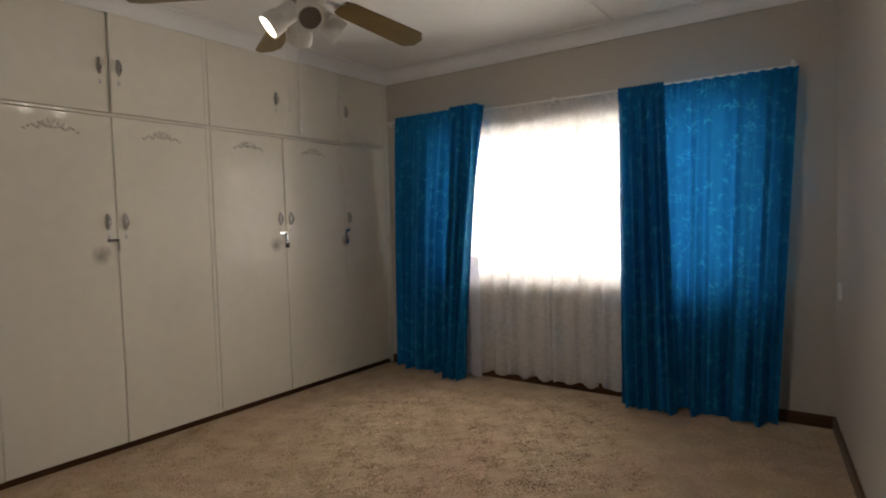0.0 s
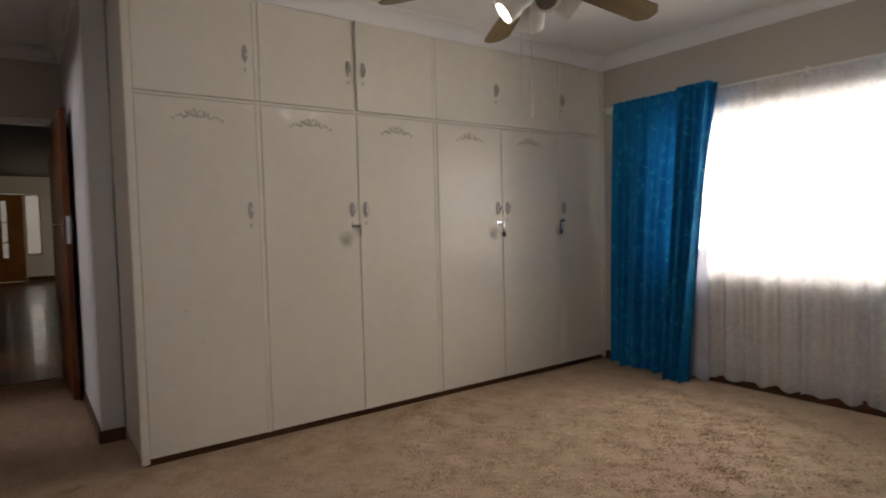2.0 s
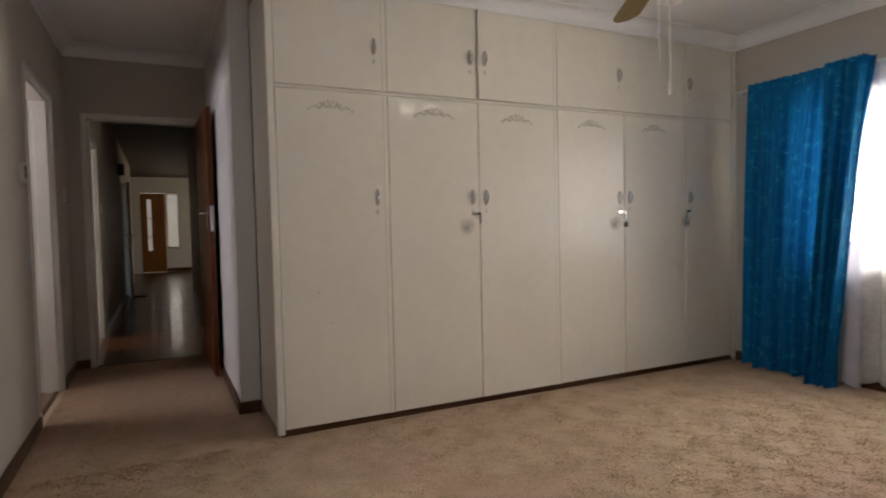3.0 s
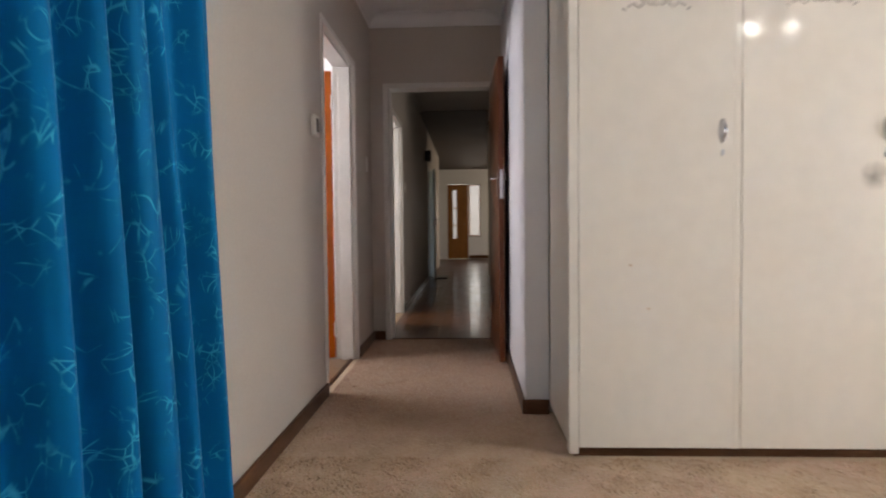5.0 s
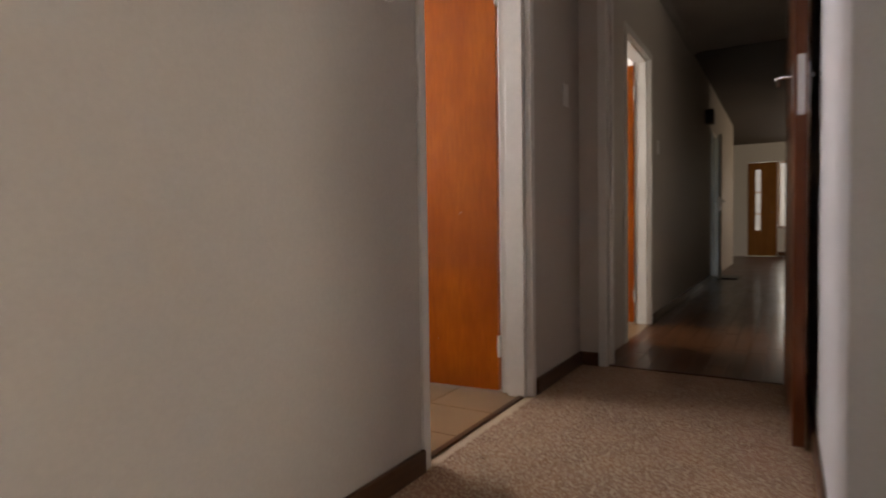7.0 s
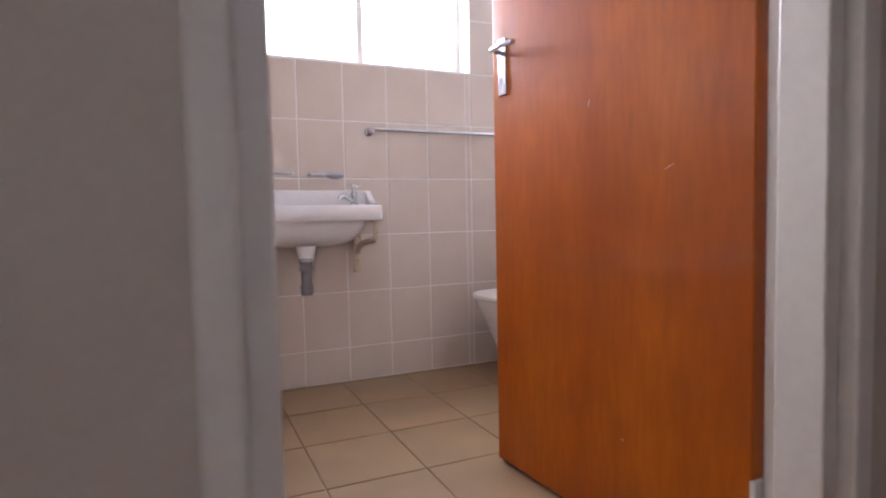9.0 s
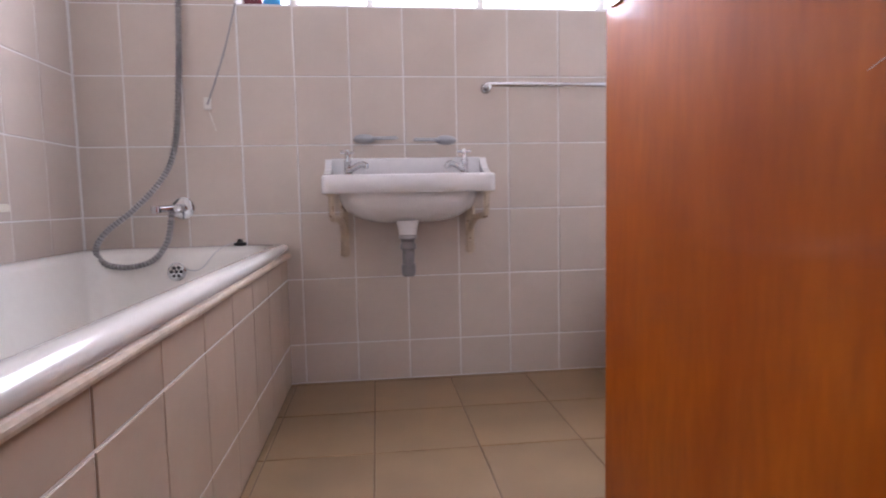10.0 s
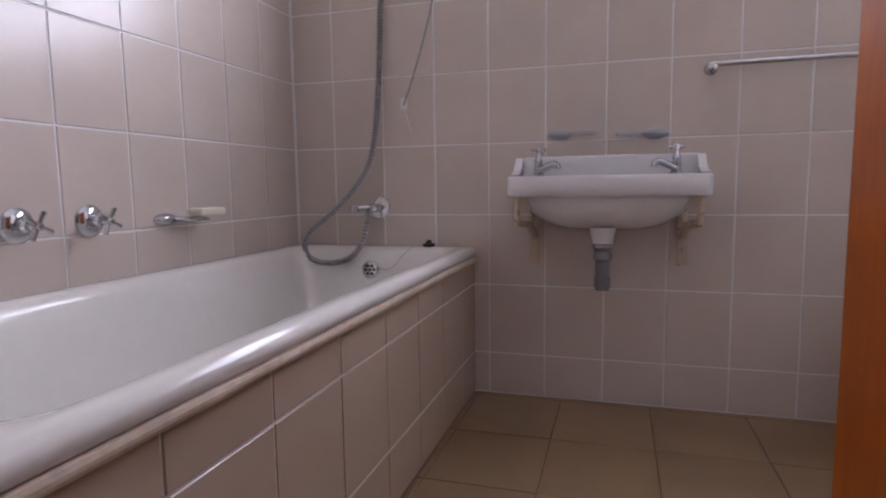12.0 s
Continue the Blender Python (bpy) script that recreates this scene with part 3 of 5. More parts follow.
# ---- curtains ----
def folded(x0, x1, top, bottom, nx, nz, depth, pleats, seed, bottom_shift=(0, 0), flare=0.0, tape=0.07, lean=None, slant=0.0, calm=0.0, back=None, front=None):
    """A hanging cloth in folds, in its own plane: x along the rod, y out of the wall, z up."""
    rng = random.Random(seed)
    bm = bmesh.new()
    ph = [rng.uniform(0, 6.28) for _ in range(6)]
    amp = [rng.uniform(0.4, 1.0) for _ in range(6)]
    grid = []
    for i in range(nx + 1):
        s = i / nx
        col = []
        for j in range(nz + 1):
            h = j / nz
            z = top + (bottom - top) * h
            x = x0 + (x1 - x0) * s + bottom_shift[0] * (1 - s) * h + bottom_shift[1] * s * h
            if lean:
                x += lean(s, h)
            grow = min(1.0, 0.35 + 0.9 * h)
            w = 2 * math.pi * pleats * s + slant * h
            y = math.sin(w + ph[0] + 0.5 * math.sin(0.37 * w + ph[1])) * amp[0] + 0.55 * math.sin(0.53 * w + ph[2] + 0.8 * h) * amp[1] + 0.30 * math.sin(1.71 * w + ph[3] - 0.6 * h)
            y += 0.22 * math.sin(3.1 * h + 9 * s + ph[4])
            y *= depth * grow * (0.45 if z > top - tape else 1.0)
            if z > top - tape:
                y += 0.006 * math.sin(w * 4.1 + ph[5])
            y *= min(1.0, 0.12 + s / calm) if calm else 1.0
            y = y if back is None else max(y, back + 0.12 * (y - back))
            y = y if front is None else min(y, front + 0.25 * (y - front))
            y += flare * h * h
            z += 0.012 * math.sin(w * 0.7 + ph[5]) * h + 0.004 * math.sin(w * 2.3) * (1 if j == 0 else 0)
            col.append(bm.verts.new((x, y, z)))
        grid.append(col)
    for a, b in zip(grid, grid[1:]):
        for j in range(nz):
            bm.faces.new((a[j], b[j], b[j + 1], a[j + 1]))
    return bm


def curtain(m, bm, label, group=""):
    c = holder("curtain", m, label, "curtain", group)
    part("cloth", bm, M_BLUE, c)
    return c


Y1 = 4.11
c1 = curtain(pose(0, Y1, 0, 0, 0, 0), folded(-2.865, -1.985, 2.15, 0.02, 170, 60, 0.050, 7, 5, (-0.06, -0.20), slant=0.5, lean=lambda s, h: -0.05 * s * math.sin(h * 3.0)),
             "turquoise satin curtain drawn aside, hanging to the carpet", group="blue curtains")
part("gathered_edge", folded(-2.27, -1.995, 2.15, 0.0, 90, 60, 0.040, 4, 8, (-0.12, -0.22), slant=0.6), M_BLUE, c1, "bunched satin edge", m=pose(0, -0.075, 0))
part("lining", folded(-2.32, -2.10, 0.98, 0.02, 24, 30, 0.012, 2, 9, (0, 0.0)), M_LINING, c1, "white lining hanging out below the edge", m=pose(0, 0.05, 0))
c2 = curtain(pose(0, Y1 - 0.03, 0), folded(-0.925, 0.065, 2.08, 0.02, 190, 60, 0.055, 7, 12, (0.02, -0.10), slant=0.4),
        "wide turquoise satin curtain hanging to the carpet", group="blue curtains")
part("gathered_edge", folded(-0.925, -0.64, 2.085, 0.03, 100, 60, 0.040, 5, 18, (0.0, 0.06), slant=-0.5), M_BLUE, c2, "bunched satin edge", m=pose(0, -0.085, 0))
curtain(pose(0, -0.57, 0), folded(-2.41, -1.42, 2.15, 0.02, 300, 70, 0.165, 6.5, 21, (-0.09, 0.0), flare=0.012, slant=2.6, calm=0.5, back=-0.015, front=0.06),
        "turquoise satin curtain with scribbled silver pattern", group="blue curtains")
nc = holder("net_curtain", pose(0, 4.215, 0), "white lace net curtain across the window", "curtain")
part("cloth", folded(-2.62, -0.75, 2.125, 0.05, 220, 50, 0.022, 15, 33, (0, 0)), M_NET, nc)
part("overlap", folded(-1.54, -1.46, 2.12, 0.06, 24, 50, 0.014, 2, 35, (0, 0)), M_NET, nc, "gathered join of two net widths", m=pose(0, -0.012, 0))

rod = holder("curtain_rod", pose(0, 0, 0), "thin white curtain track above the window", "curtain rod")
part("rail", tube([(-3.02, 4.17, 2.13), (0.055, 4.17, 2.10)], 0.008, 10), M_PLASTIC, rod)
for bx in (-2.98, -1.45, 0.03):
    part("bracket", boxes((bx - 0.01, bx + 0.01, 4.165, 4.26, 2.095, 2.135), bev=0.003), M_PLASTIC, rod)
rod2 = holder("curtain_rod", pose(0, 0, 0), "white curtain track over the blue curtain", "curtain rod")
part("rail", tube([(-2.45, -0.56, 2.16), (-0.5, -0.56, 2.16)], 0.009, 10), M_PLASTIC, rod2)
for bx in (-2.42, -0.55):
    part("bracket", boxes((bx - 0.01, bx + 0.01, -0.615, -0.55, 2.15, 2.18), bev=0.003), M_PLASTIC, rod2)


# ---- wardrobe ----
def pull_handle(parent, x, y, z):
    """An oval drop pull on a backplate, on a face that looks to +x."""
    turn = Matrix.Rotation(radians(90), 4, "Y")
    bm = lathe([(0.001, 0.0), (0.027, 0.0), (0.027, 0.002), (0.019, 0.005), (0.001, 0.006)], Matrix.Translation((x, y, z)) @ turn @ Matrix.Diagonal((1.75, 0.62, 1, 1)), 18)
    for s_ in (-1, 1):
        add_lathe(bm, [(0.001, 0.0), (0.008, 0.0), (0.006, 0.008), (0.001, 0.010)], Matrix.Translation((x, y, z + s_ * 0.040)) @ turn, 10)
    h = part("handle", bm, M_PLATE, parent, "dull oval backplate")
    part("bail", tube([Vector((x + 0.006 + 0.020 * math.sin(k / 10 * math.pi), y, z + 0.042 - 0.084 * k / 10)) for k in range(11)], lambda t: 0.0034 + 0.0026 * math.sin(math.pi * t), 8), M_STEEL, h, "bright curved pull")
    return h


def keyhole(parent, x, y, z):
    bm = lathe([(0.001, 0), (0.007, 0), (0.006, 0.003), (0.001, 0.003)], Matrix.Translation((x, y, z)) @ Matrix.Rotation(radians(90), 4, "Y") @ Matrix.Diagonal((2.0, 1, 1, 1)), 12)
    return part("keyhole", bm, M_DULL, parent, "small metal keyhole plate")


def applique(parent, x, y, z, w=0.25):
    """A low moulded scroll of leaves."""
    bm = bmesh.new()
    for s in (-1, 1):
        for k in range(6):
            u = (k + 0.6) / 6
            cy, cz = y + s * u * w / 2, z - 0.022 * u ** 1.5 + 0.006 * math.sin(k * 2.2)
            r = 0.019 * (1 - 0.55 * u)
            add_lathe(bm, [(0.001, 0.0), (r, 0.0), (r * 0.8, 0.003), (0.001, 0.0045)], Matrix.Translation((x, cy, cz)) @ Matrix.Rotation(radians(90), 4, "Y") @ Matrix.Rotation(s * 0.6 * (k % 2 * 2 - 1), 4, "Z") @ Matrix.Diagonal((0.62, 1.25, 1, 1)), 10)
    for s in (-1, 1):
        for k in range(3):
            u = (k + 0.5) / 3
            r = 0.015 * (1 - 0.4 * u)
            add_lathe(bm, [(0.001, 0.0), (r, 0.0), (r * 0.75, 0.003), (0.001, 0.0045)], Matrix.Translation((x, y + s * u * w / 4, z + 0.020 - 0.016 * u)) @ Matrix.Rotation(radians(90), 4, "Y") @ Matrix.Rotation(s * 0.9, 4, "Z") @ Matrix.Diagonal((0.6, 1.3, 1, 1)), 10)
    add_lathe(bm, [(0.001, 0.0), (0.02, 0.0), (0.015, 0.004), (0.001, 0.006)], Matrix.Translation((x, y, z + 0.002)) @ Matrix.Rotation(radians(90), 4, "Y"), 12)
    return part("applique", bm, M_SMUDGE, parent, "moulded scroll ornament")


def grime_mat():
    """Greasy finger marks: a soft patch, strongest in its middle, on clear ground."""
    m, nt, b = nodes_of("finger_grime")
    b.inputs["Base Color"].default_value, b.inputs["Roughness"].default_value = (0.20, 0.165, 0.125, 1), 0.6
    co, ln = nt.nodes.new("ShaderNodeTexCoord"), nt.nodes.new("ShaderNodeVectorMath")
    ln.operation = "LENGTH"
    nt.links.new(co.outputs["Object"], ln.inputs[0])
    n = tex(nt, scale=26, detail=5, distortion=0.7)
    a = mix_col(nt, 1.0, ramp(nt, ln.outputs["Value"], [(0.0, 0.36), (0.062, 0.0)]), ramp(nt, n.outputs["Fac"], [(0.30, 0.15), (0.68, 1.0)]), "MULTIPLY")
    nt.links.new(a, b.inputs["Alpha"])
    return m


M_GRIME = grime_mat()


def grime(parent, x, y, z, wide=0.8):
    bm = lathe([(0.001, 0.0), (0.065, 0.0), (0.065, 0.0004), (0.001, 0.0004)], Matrix.Rotation(radians(90), 4, "Y") @ Matrix.Diagonal((1, wide, 1, 1)), 24)
    return part("grime", bm, M_GRIME, parent, "greasy finger marks", m=pose(x, y, z))


wardrobe = holder("wardrobe", pose(0, 0, 0), "cream enamelled built-in wardrobe with twelve doors, some ajar", "wardrobe")
EDGE = [0.645, 1.265, 1.880, 2.478, 3.078, 3.672, 4.205]
ZR, ZU, ZT = 1.905, 1.928, 2.480
part("body", boxes((-3.69, XW - 0.020, 0.606, 4.25, 0.045, 2.50)), M_CREAM, wardrobe, smooth=False)
part("plinth", boxes((-3.66, XW - 0.035, 0.625, 4.25, 0.0, 0.045)), M_SKIRT, wardrobe, "dark recessed plinth", smooth=False)
part("corner_post", boxes((XW - 0.05, XW + 0.004, 0.600, 0.640, 0.02, 2.50), bev=0.006), M_CREAM, wardrobe, "worn cream corner post", smooth=False)
part("filler_strip", boxes((XW - 0.019, XW + 0.002, 4.208, 4.26, 0.02, 2.50), bev=0.003), M_CREAM, wardrobe, smooth=False)
part("rail", boxes((XW - 0.019, XW - 0.001, 0.642, 4.207, ZR + 0.004, ZU - 0.004)), M_CREAM, wardrobe, smooth=False)
part("top_rail", boxes((XW - 0.019, XW + 0.003, 0.642, 4.207, ZT + 0.004, 2.51)), M_CREAM, wardrobe, smooth=False)
for k in (1, 3, 5):
    part("stile", boxes((XW - 0.019, XW + 0.001, EDGE[k] - 0.014, EDGE[k] + 0.014, 0.045, ZR + 0.002), (XW - 0.019, XW + 0.001, EDGE[k] - 0.014, EDGE[k] + 0.014, ZU - 0.002, ZT), bev=0.002), M_CREAM, wardrobe, smooth=False)
SIDE = (1, 1, -1, 1, -1, -1)   # which edge carries the handle
AJAR = {(2, 1): 1.6, (1, 0): 0.25, (2, 0): 0.3, (3, 1): 0.7, (0, 0): 0.15}
for k in range(6):
    a = EDGE[k] + (0.016 if k in (1, 3, 5) else 0.002 if k else -0.003)
    b = EDGE[k + 1] - (0.016 if k + 1 in (1, 3, 5) else 0.003)
    for up in (0, 1):
        z0, z1 = (0.048, ZR) if up == 0 else (ZU, ZT)
        hy = b if SIDE[k] > 0 else a          # handle edge
        piv = a if SIDE[k] > 0 else b         # hinge edge
        turn = AJAR.get((k, up), 0.0) * (-1 if SIDE[k] > 0 else 1)
        w = b - a
        lo, hi = (0, w) if SIDE[k] > 0 else (-w, 0)
        d = part("door", boxes((-0.018, 0.003, lo, hi, z0, z1), bev=0.0025), M_CREAM, wardrobe, smooth=False, m=pose(XW, piv, 0, 0, 0, turn))
        at = (w - 0.045) if SIDE[k] > 0 else -(w - 0.045)
        if (k, up) != (4, 1):
            pull_handle(d, 0.003, at, 1.318 if up == 0 else 2.18)
            keyhole(d, 0.003, at, (1.318 if up == 0 else 2.18) - 0.085)
        if up == 0 and k < 5:
            applique(d, 0.003, (lo + hi) / 2, 1.825, 0.27 if k < 2 else 0.24)
        if up == 0 and k == 0:
            for yy, zz in ((0.846, 0.789), (0.917, 0.614)):
                part("scuff", lathe([(0.001, 0), (0.006, 0.0), (0.004, 0.0012), (0.001, 0.0012)], Matrix.Translation((0.0032, yy - piv, zz)) @ Matrix.Rotation(radians(90), 4, "Y") @ Matrix.Diagonal((1.0, 1.4, 1, 1)), 8), M_RUSTY, d, "chipped paint spot")
        if up == 0 and k in (1, 3, 5):
            grime(d, 0.0035, at - 0.045, 1.135, 0.9)
            sg = 1 if SIDE[k] > 0 else -1
            e = (w if sg > 0 else -w)
            hb = boxes((0.003, 0.006, min(e, e - sg * 0.055), max(e, e - sg * 0.055), 1.205, 1.222), (0.006, 0.018, e - 0.004, e + 0.004, 1.15, 1.222))
            part("hasp", hb, M_STEEL, d, "steel hasp", smooth=False)
        if up == 0 and k in (3, 5):
            e = w if SIDE[k] > 0 else -w
            lk = boxes((0.010, 0.024, e - 0.014, e + 0.016, 1.105, 1.142), bev=0.004)
            add_tube(lk, [Vector((0.017, e + 0.001 + 0.010 * math.cos(t), 1.142 + 0.020 * math.sin(t))) for t in [math.pi * q / 8 for q in range(9)]], 0.0028, 8)
            part("padlock", lk, M_BLACK if k == 3 else M_STEEL, d, "small hanging padlock")

# ---- ceiling fan ----
FX, FY = -1.674, 2.055
fan = holder("ceiling_fan", pose(FX, FY, 0.03), "brown-bladed ceiling fan with four white spotlights", "ceiling fan")
part("canopy", lathe([(0.001, ZC - 0.017), (0.075, ZC - 0.017), (0.07, ZC - 0.035), (0.03, ZC - 0.05), (0.001, ZC - 0.05)]), M_LAMP, fan)
part("rod", tube([(0, 0, ZC - 0.02), (0, 0, 2.33)], 0.012, 10), M_LAMP, fan)
part("motor", lathe([(0.001, 2.335), (0.06, 2.335), (0.105, 2.31), (0.115, 2.26), (0.10, 2.235), (0.05, 2.225), (0.001, 2.225)], seg=28), M_LAMP, fan)
part("light_hub", lathe([(0.001, 2.226), (0.034, 2.226), (0.040, 2.195), (0.034, 2.165), (0.016, 2.15), (0.001, 2.148)], seg=24), M_LAMP, fan)
for k in range(5):
    ang = radians(82.8 + 72 * k)
    rot = Matrix.Rotation(ang, 4, "Z")
    bm = bmesh.new()
    out = [(0.20, -0.045), (0.24, -0.060), (0.655, -0.072), (0.675, -0.068), (0.715, -0.030), (0.715, 0.030), (0.675, 0.068), (0.655, 0.072), (0.24, 0.060), (0.20, 0.045)]
    lo_, hi_ = [], []
    for u, w in out:
        lo_.append(bm.verts.new((u, w, 2.192 - w * 0.22 + (0.715 - u) * 0.11)))
        hi_.append(bm.verts.new((u, w, 2.199 - w * 0.22 + (0.715 - u) * 0.11)))
    bm.faces.new(lo_[::-1])
    bm.faces.new(hi_)
    for i in range(len(out)):
        j = (i + 1) % len(out)
        bm.faces.new((lo_[i], lo_[j], hi_[j], hi_[i]))
    part("blade", bm, M_BLADE, fan, "brown wooden fan blade", smooth=False, m=rot)
    part("blade_iron", boxes((0.08, 0.26, -0.018, 0.018, 2.257, 2.263), (0.19, 0.26, -0.04, 0.04, 2.256, 2.262), bev=0.002), M_DULL, fan, smooth=False, m=rot)
for k, (az, lit) in enumerate(((237, True), (327, False), (57, False), (147, True))):
    q = Matrix.Rotation(radians(az), 4, "Z") @ Matrix.Translation((0.038, 0, 2.195)) @ Matrix.Rotation(radians(180 - 52), 4, "Y") @ Matrix.Diagonal((1.25, 1.25, 1.45, 1))
    sp = part("spotlight", lathe([(0.001, 0.0), (0.028, 0.0), (0.036, 0.02), (0.036, 0.055), (0.042, 0.062), (0.046, 0.105), (0.040, 0.105), (0.036, 0.062), (0.001, 0.058)], seg=22), M_LAMP, fan, "white spotlight head", m=q)
    part("bulb", lathe([(0.001, 0.085), (0.037, 0.090), (0.038, 0.096), (0.001, 0.101)], seg=20), M_BULB if lit else M_BULB_OFF, sp, "lit reflector bulb" if lit else "unlit reflector bulb")
part("pull_chain", tube([(-0.052, -0.037, 2.19), (-0.067, -0.047, 2.10), (-0.067, -0.047, 1.745)], 0.0026, 6), M_LAMP, fan)
part("pull_chain", tube([(-0.024, -0.017, 2.17), (-0.029, -0.020, 2.10), (-0.029, -0.020, 1.70)], 0.0026, 6), M_LAMP, fan)
part("pull_knob", lathe([(0.001, 1.705), (0.005, 1.705), (0.008, 1.675), (0.006, 1.650), (0.001, 1.648)], Matrix.Translation((-0.029, -0.020, 0)), 10), M_PLASTIC, fan)


# ---- doors and frames ----
def frame_along_x(name, x0, x1, y0, y1, z1, w=0.055, proud=0.010, stop=0.014):
    """A pressed-steel door frame in a wall that runs along x, with a rebate."""
    ya, yb = min(y0, y1) - proud, max(y0, y1) + proud
    ym = (ya + yb) / 2
    bm = boxes((x0, x0 + w, ya, yb, 0, z1), (x1 - w, x1, ya, yb, 0, z1), (x0 + w, x1 - w, ya, yb, z1 - w, z1), bev=0.006)
    for a, b in ((x0 + w, x0 + w + stop), (x1 - w - stop, x1 - w)):
        add_box(bm, a, b, ya + 0.045, yb - 0.030, 0, z1 - w, 0.004)
    add_box(bm, x0 + w, x1 - w, ya + 0.045, yb - 0.030, z1 - w - 0.014, z1 - w, 0.004)
    return structure(name, bm, M_FRAME, "white painted steel door frame")


frame_along_x("trim_frame_bathroom", -4.945, -3.972, -0.755, -0.615, 2.148, 0.042, stop=0.034)
frame_along_x("trim_frame_side_room", -7.22, -6.33, -0.65, -0.53, 2.11)
frame_along_x("trim_frame_hall_far", -12.15, -11.35, -0.65, -0.53, 2.10)
bm = boxes((-5.772, -5.622, -0.508, -0.460, 0, 2.160), (-5.772, -5.622, 0.430, 0.481, 0, 2.160), (-5.772, -5.622, -0.460, 0.430, 2.115, 2.160), bev=0.006)
add_box(bm, -5.74, -5.69, -0.460, -0.446, 0, 2.115, 0.004)
structure("trim_frame_hall", bm, M_FRAME, "white painted steel door frame of the hall doorway")
structure("trim_threshold", boxes((-4.90, -4.015, -0.665, -0.640, 0.0, 0.009), bev=0.003), M_SKIRT, "dark strip where carpet meets tiles")
structure("trim_threshold_hall", boxes((-5.668, -5.645, -0.460, 0.430, 0.0, 0.008), bev=0.003), M_SKIRT, "dark strip where carpet meets wood")


def lever(parent, u, z, side, t, plate_h=0.16):
    """Backplate and lever handle on one face of a leaf that runs along x; side is the face's sign in y."""
    y = side * t / 2
    p = part("handle_plate", boxes((u - 0.019, u + 0.019, min(y, y + side * 0.007), max(y, y + side * 0.007), z - plate_h / 2, z + plate_h / 2), bev=0.002), M_STEEL, parent, "steel backplate", smooth=False)
    part("lever", tube([Vector((u, y, z + 0.04)), Vector((u, y + side * 0.035, z + 0.04)), Vector((u - 0.012, y + side * 0.047, z + 0.04)), Vector((u - 0.06, y + side * 0.048, z + 0.042)), Vector((u - 0.115, y + side * 0.046, z + 0.038))], 0.0075, 10), M_STEEL, p, "curved steel lever")
    part("key_slot", boxes((u - 0.003, u + 0.003, min(y + side * 0.007, y + side * 0.008), max(y + side * 0.007, y + side * 0.008), z - 0.05, z - 0.032)), M_BLACK, p, smooth=False)


def door_leaf(name, m, w, h, mat, label, t=0.04, gap=0.012, handle_z=1.06, lock=0.055):
    d = holder(name, m, label, "door", kind="structure")
    part("leaf", boxes((0, w, -t / 2, t / 2, gap, h), bev=0.003), mat, d, smooth=False)
    lever(d, w - lock, handle_z, 1, t)
    lever(d, w - lock, handle_z, -1, t)
    for z in (0.22, h - 0.22):
        part("hinge", boxes((-0.008, 0.004, -t / 2 - 0.004, t / 2 + 0.002, z - 0.05, z + 0.05), bev=0.002), M_FRAME, d, "white painted hinge", smooth=False)
    part("latch_plate", boxes((w, w + 0.0015, -0.012, 0.012, handle_z - 0.1, handle_z + 0.1)), M_STEEL, d, smooth=False)
    return d


d1 = door_leaf("door_1", pose(-4.908, -0.775, 0, 0, 0, -86), 0.83, 2.075, M_DOOR, "glossy orange-brown veneer bathroom door standing open", handle_z=1.185)
for u, z, ln_, tilt in ((0.185, 0.852, 0.022, 25), (0.315, 0.240, 0.008, -20), (0.42, 1.02, 0.016, 70)):
    part("scratch", boxes((-ln_ / 2, ln_ / 2, 0.0, 0.0004, -0.0005, 0.0005)), M_SEAL, d1, "pale scratch in the varnish", smooth=False, m=pose(u, 0.0201, z, 0, tilt, 0))
door_leaf("door_2", pose(-5.612, 0.402, 0, 0, 0, 1.6), 0.90, 2.10, M_DOOR_DARK, "dark red-brown wooden hall door standing open", handle_z=1.24, gap=0.02)
door_leaf("door_3", pose(-7.16, -0.65, 0, 0, 0, -80), 0.76, 2.03, M_DOOR, "orange-brown veneer door open into a side room")
door_leaf("door_4", pose(-12.08, -0.52, 0, 0, 0, 9), 0.70, 2.03, M_CREAM, "white door standing ajar at the hall's end")

# lounge door and window
ld = holder("door_5", pose(-18.52, -0.42, 0), "golden oak front door with narrow glass panes", "door", kind="structure")
part("leaf", boxes((-0.03, 0.03, 0.0, 0.16, 0, 2.25), (-0.03, 0.03, 0.27, 0.62, 0, 2.25), (-0.03, 0.03, 0.16, 0.27, 0, 0.62), (-0.03, 0.03, 0.16, 0.27, 2.08, 2.25), bev=0.004), M_OAK, ld, smooth=False)
for z0, z1 in ((0.64, 1.0), (1.03, 1.52), (1.55, 2.06)):
    g = part("pane", boxes((-0.004, 0.004, 0.16, 0.27, z0, z1)), M_GLASS, ld, smooth=False)
    g.visible_shadow = False
for z0 in (1.0, 1.52):
    part("glazing_bar", boxes((-0.02, 0.02, 0.16, 0.27, z0, z0 + 0.03)), M_OAK, ld, smooth=False)
part("handle", tube([(0.03, 0.56, 1.05), (0.075, 0.56, 1.05), (0.078, 0.48, 1.05)], 0.009, 8), M_STEEL, ld)
lw = holder("window_4", pose(-18.57, 0.23, 0), "narrow lounge window with slatted blind", "window", kind="structure")
part("window_frame", boxes((-0.03, 0.03, 0.0, 0.03, 0.68, 2.25), (-0.03, 0.03, 0.31, 0.34, 0.68, 2.25), (-0.03, 0.03, 0.03, 0.31, 0.68, 0.71), (-0.03, 0.03, 0.03, 0.31, 2.22, 2.25)), M_OAK, lw, smooth=False)
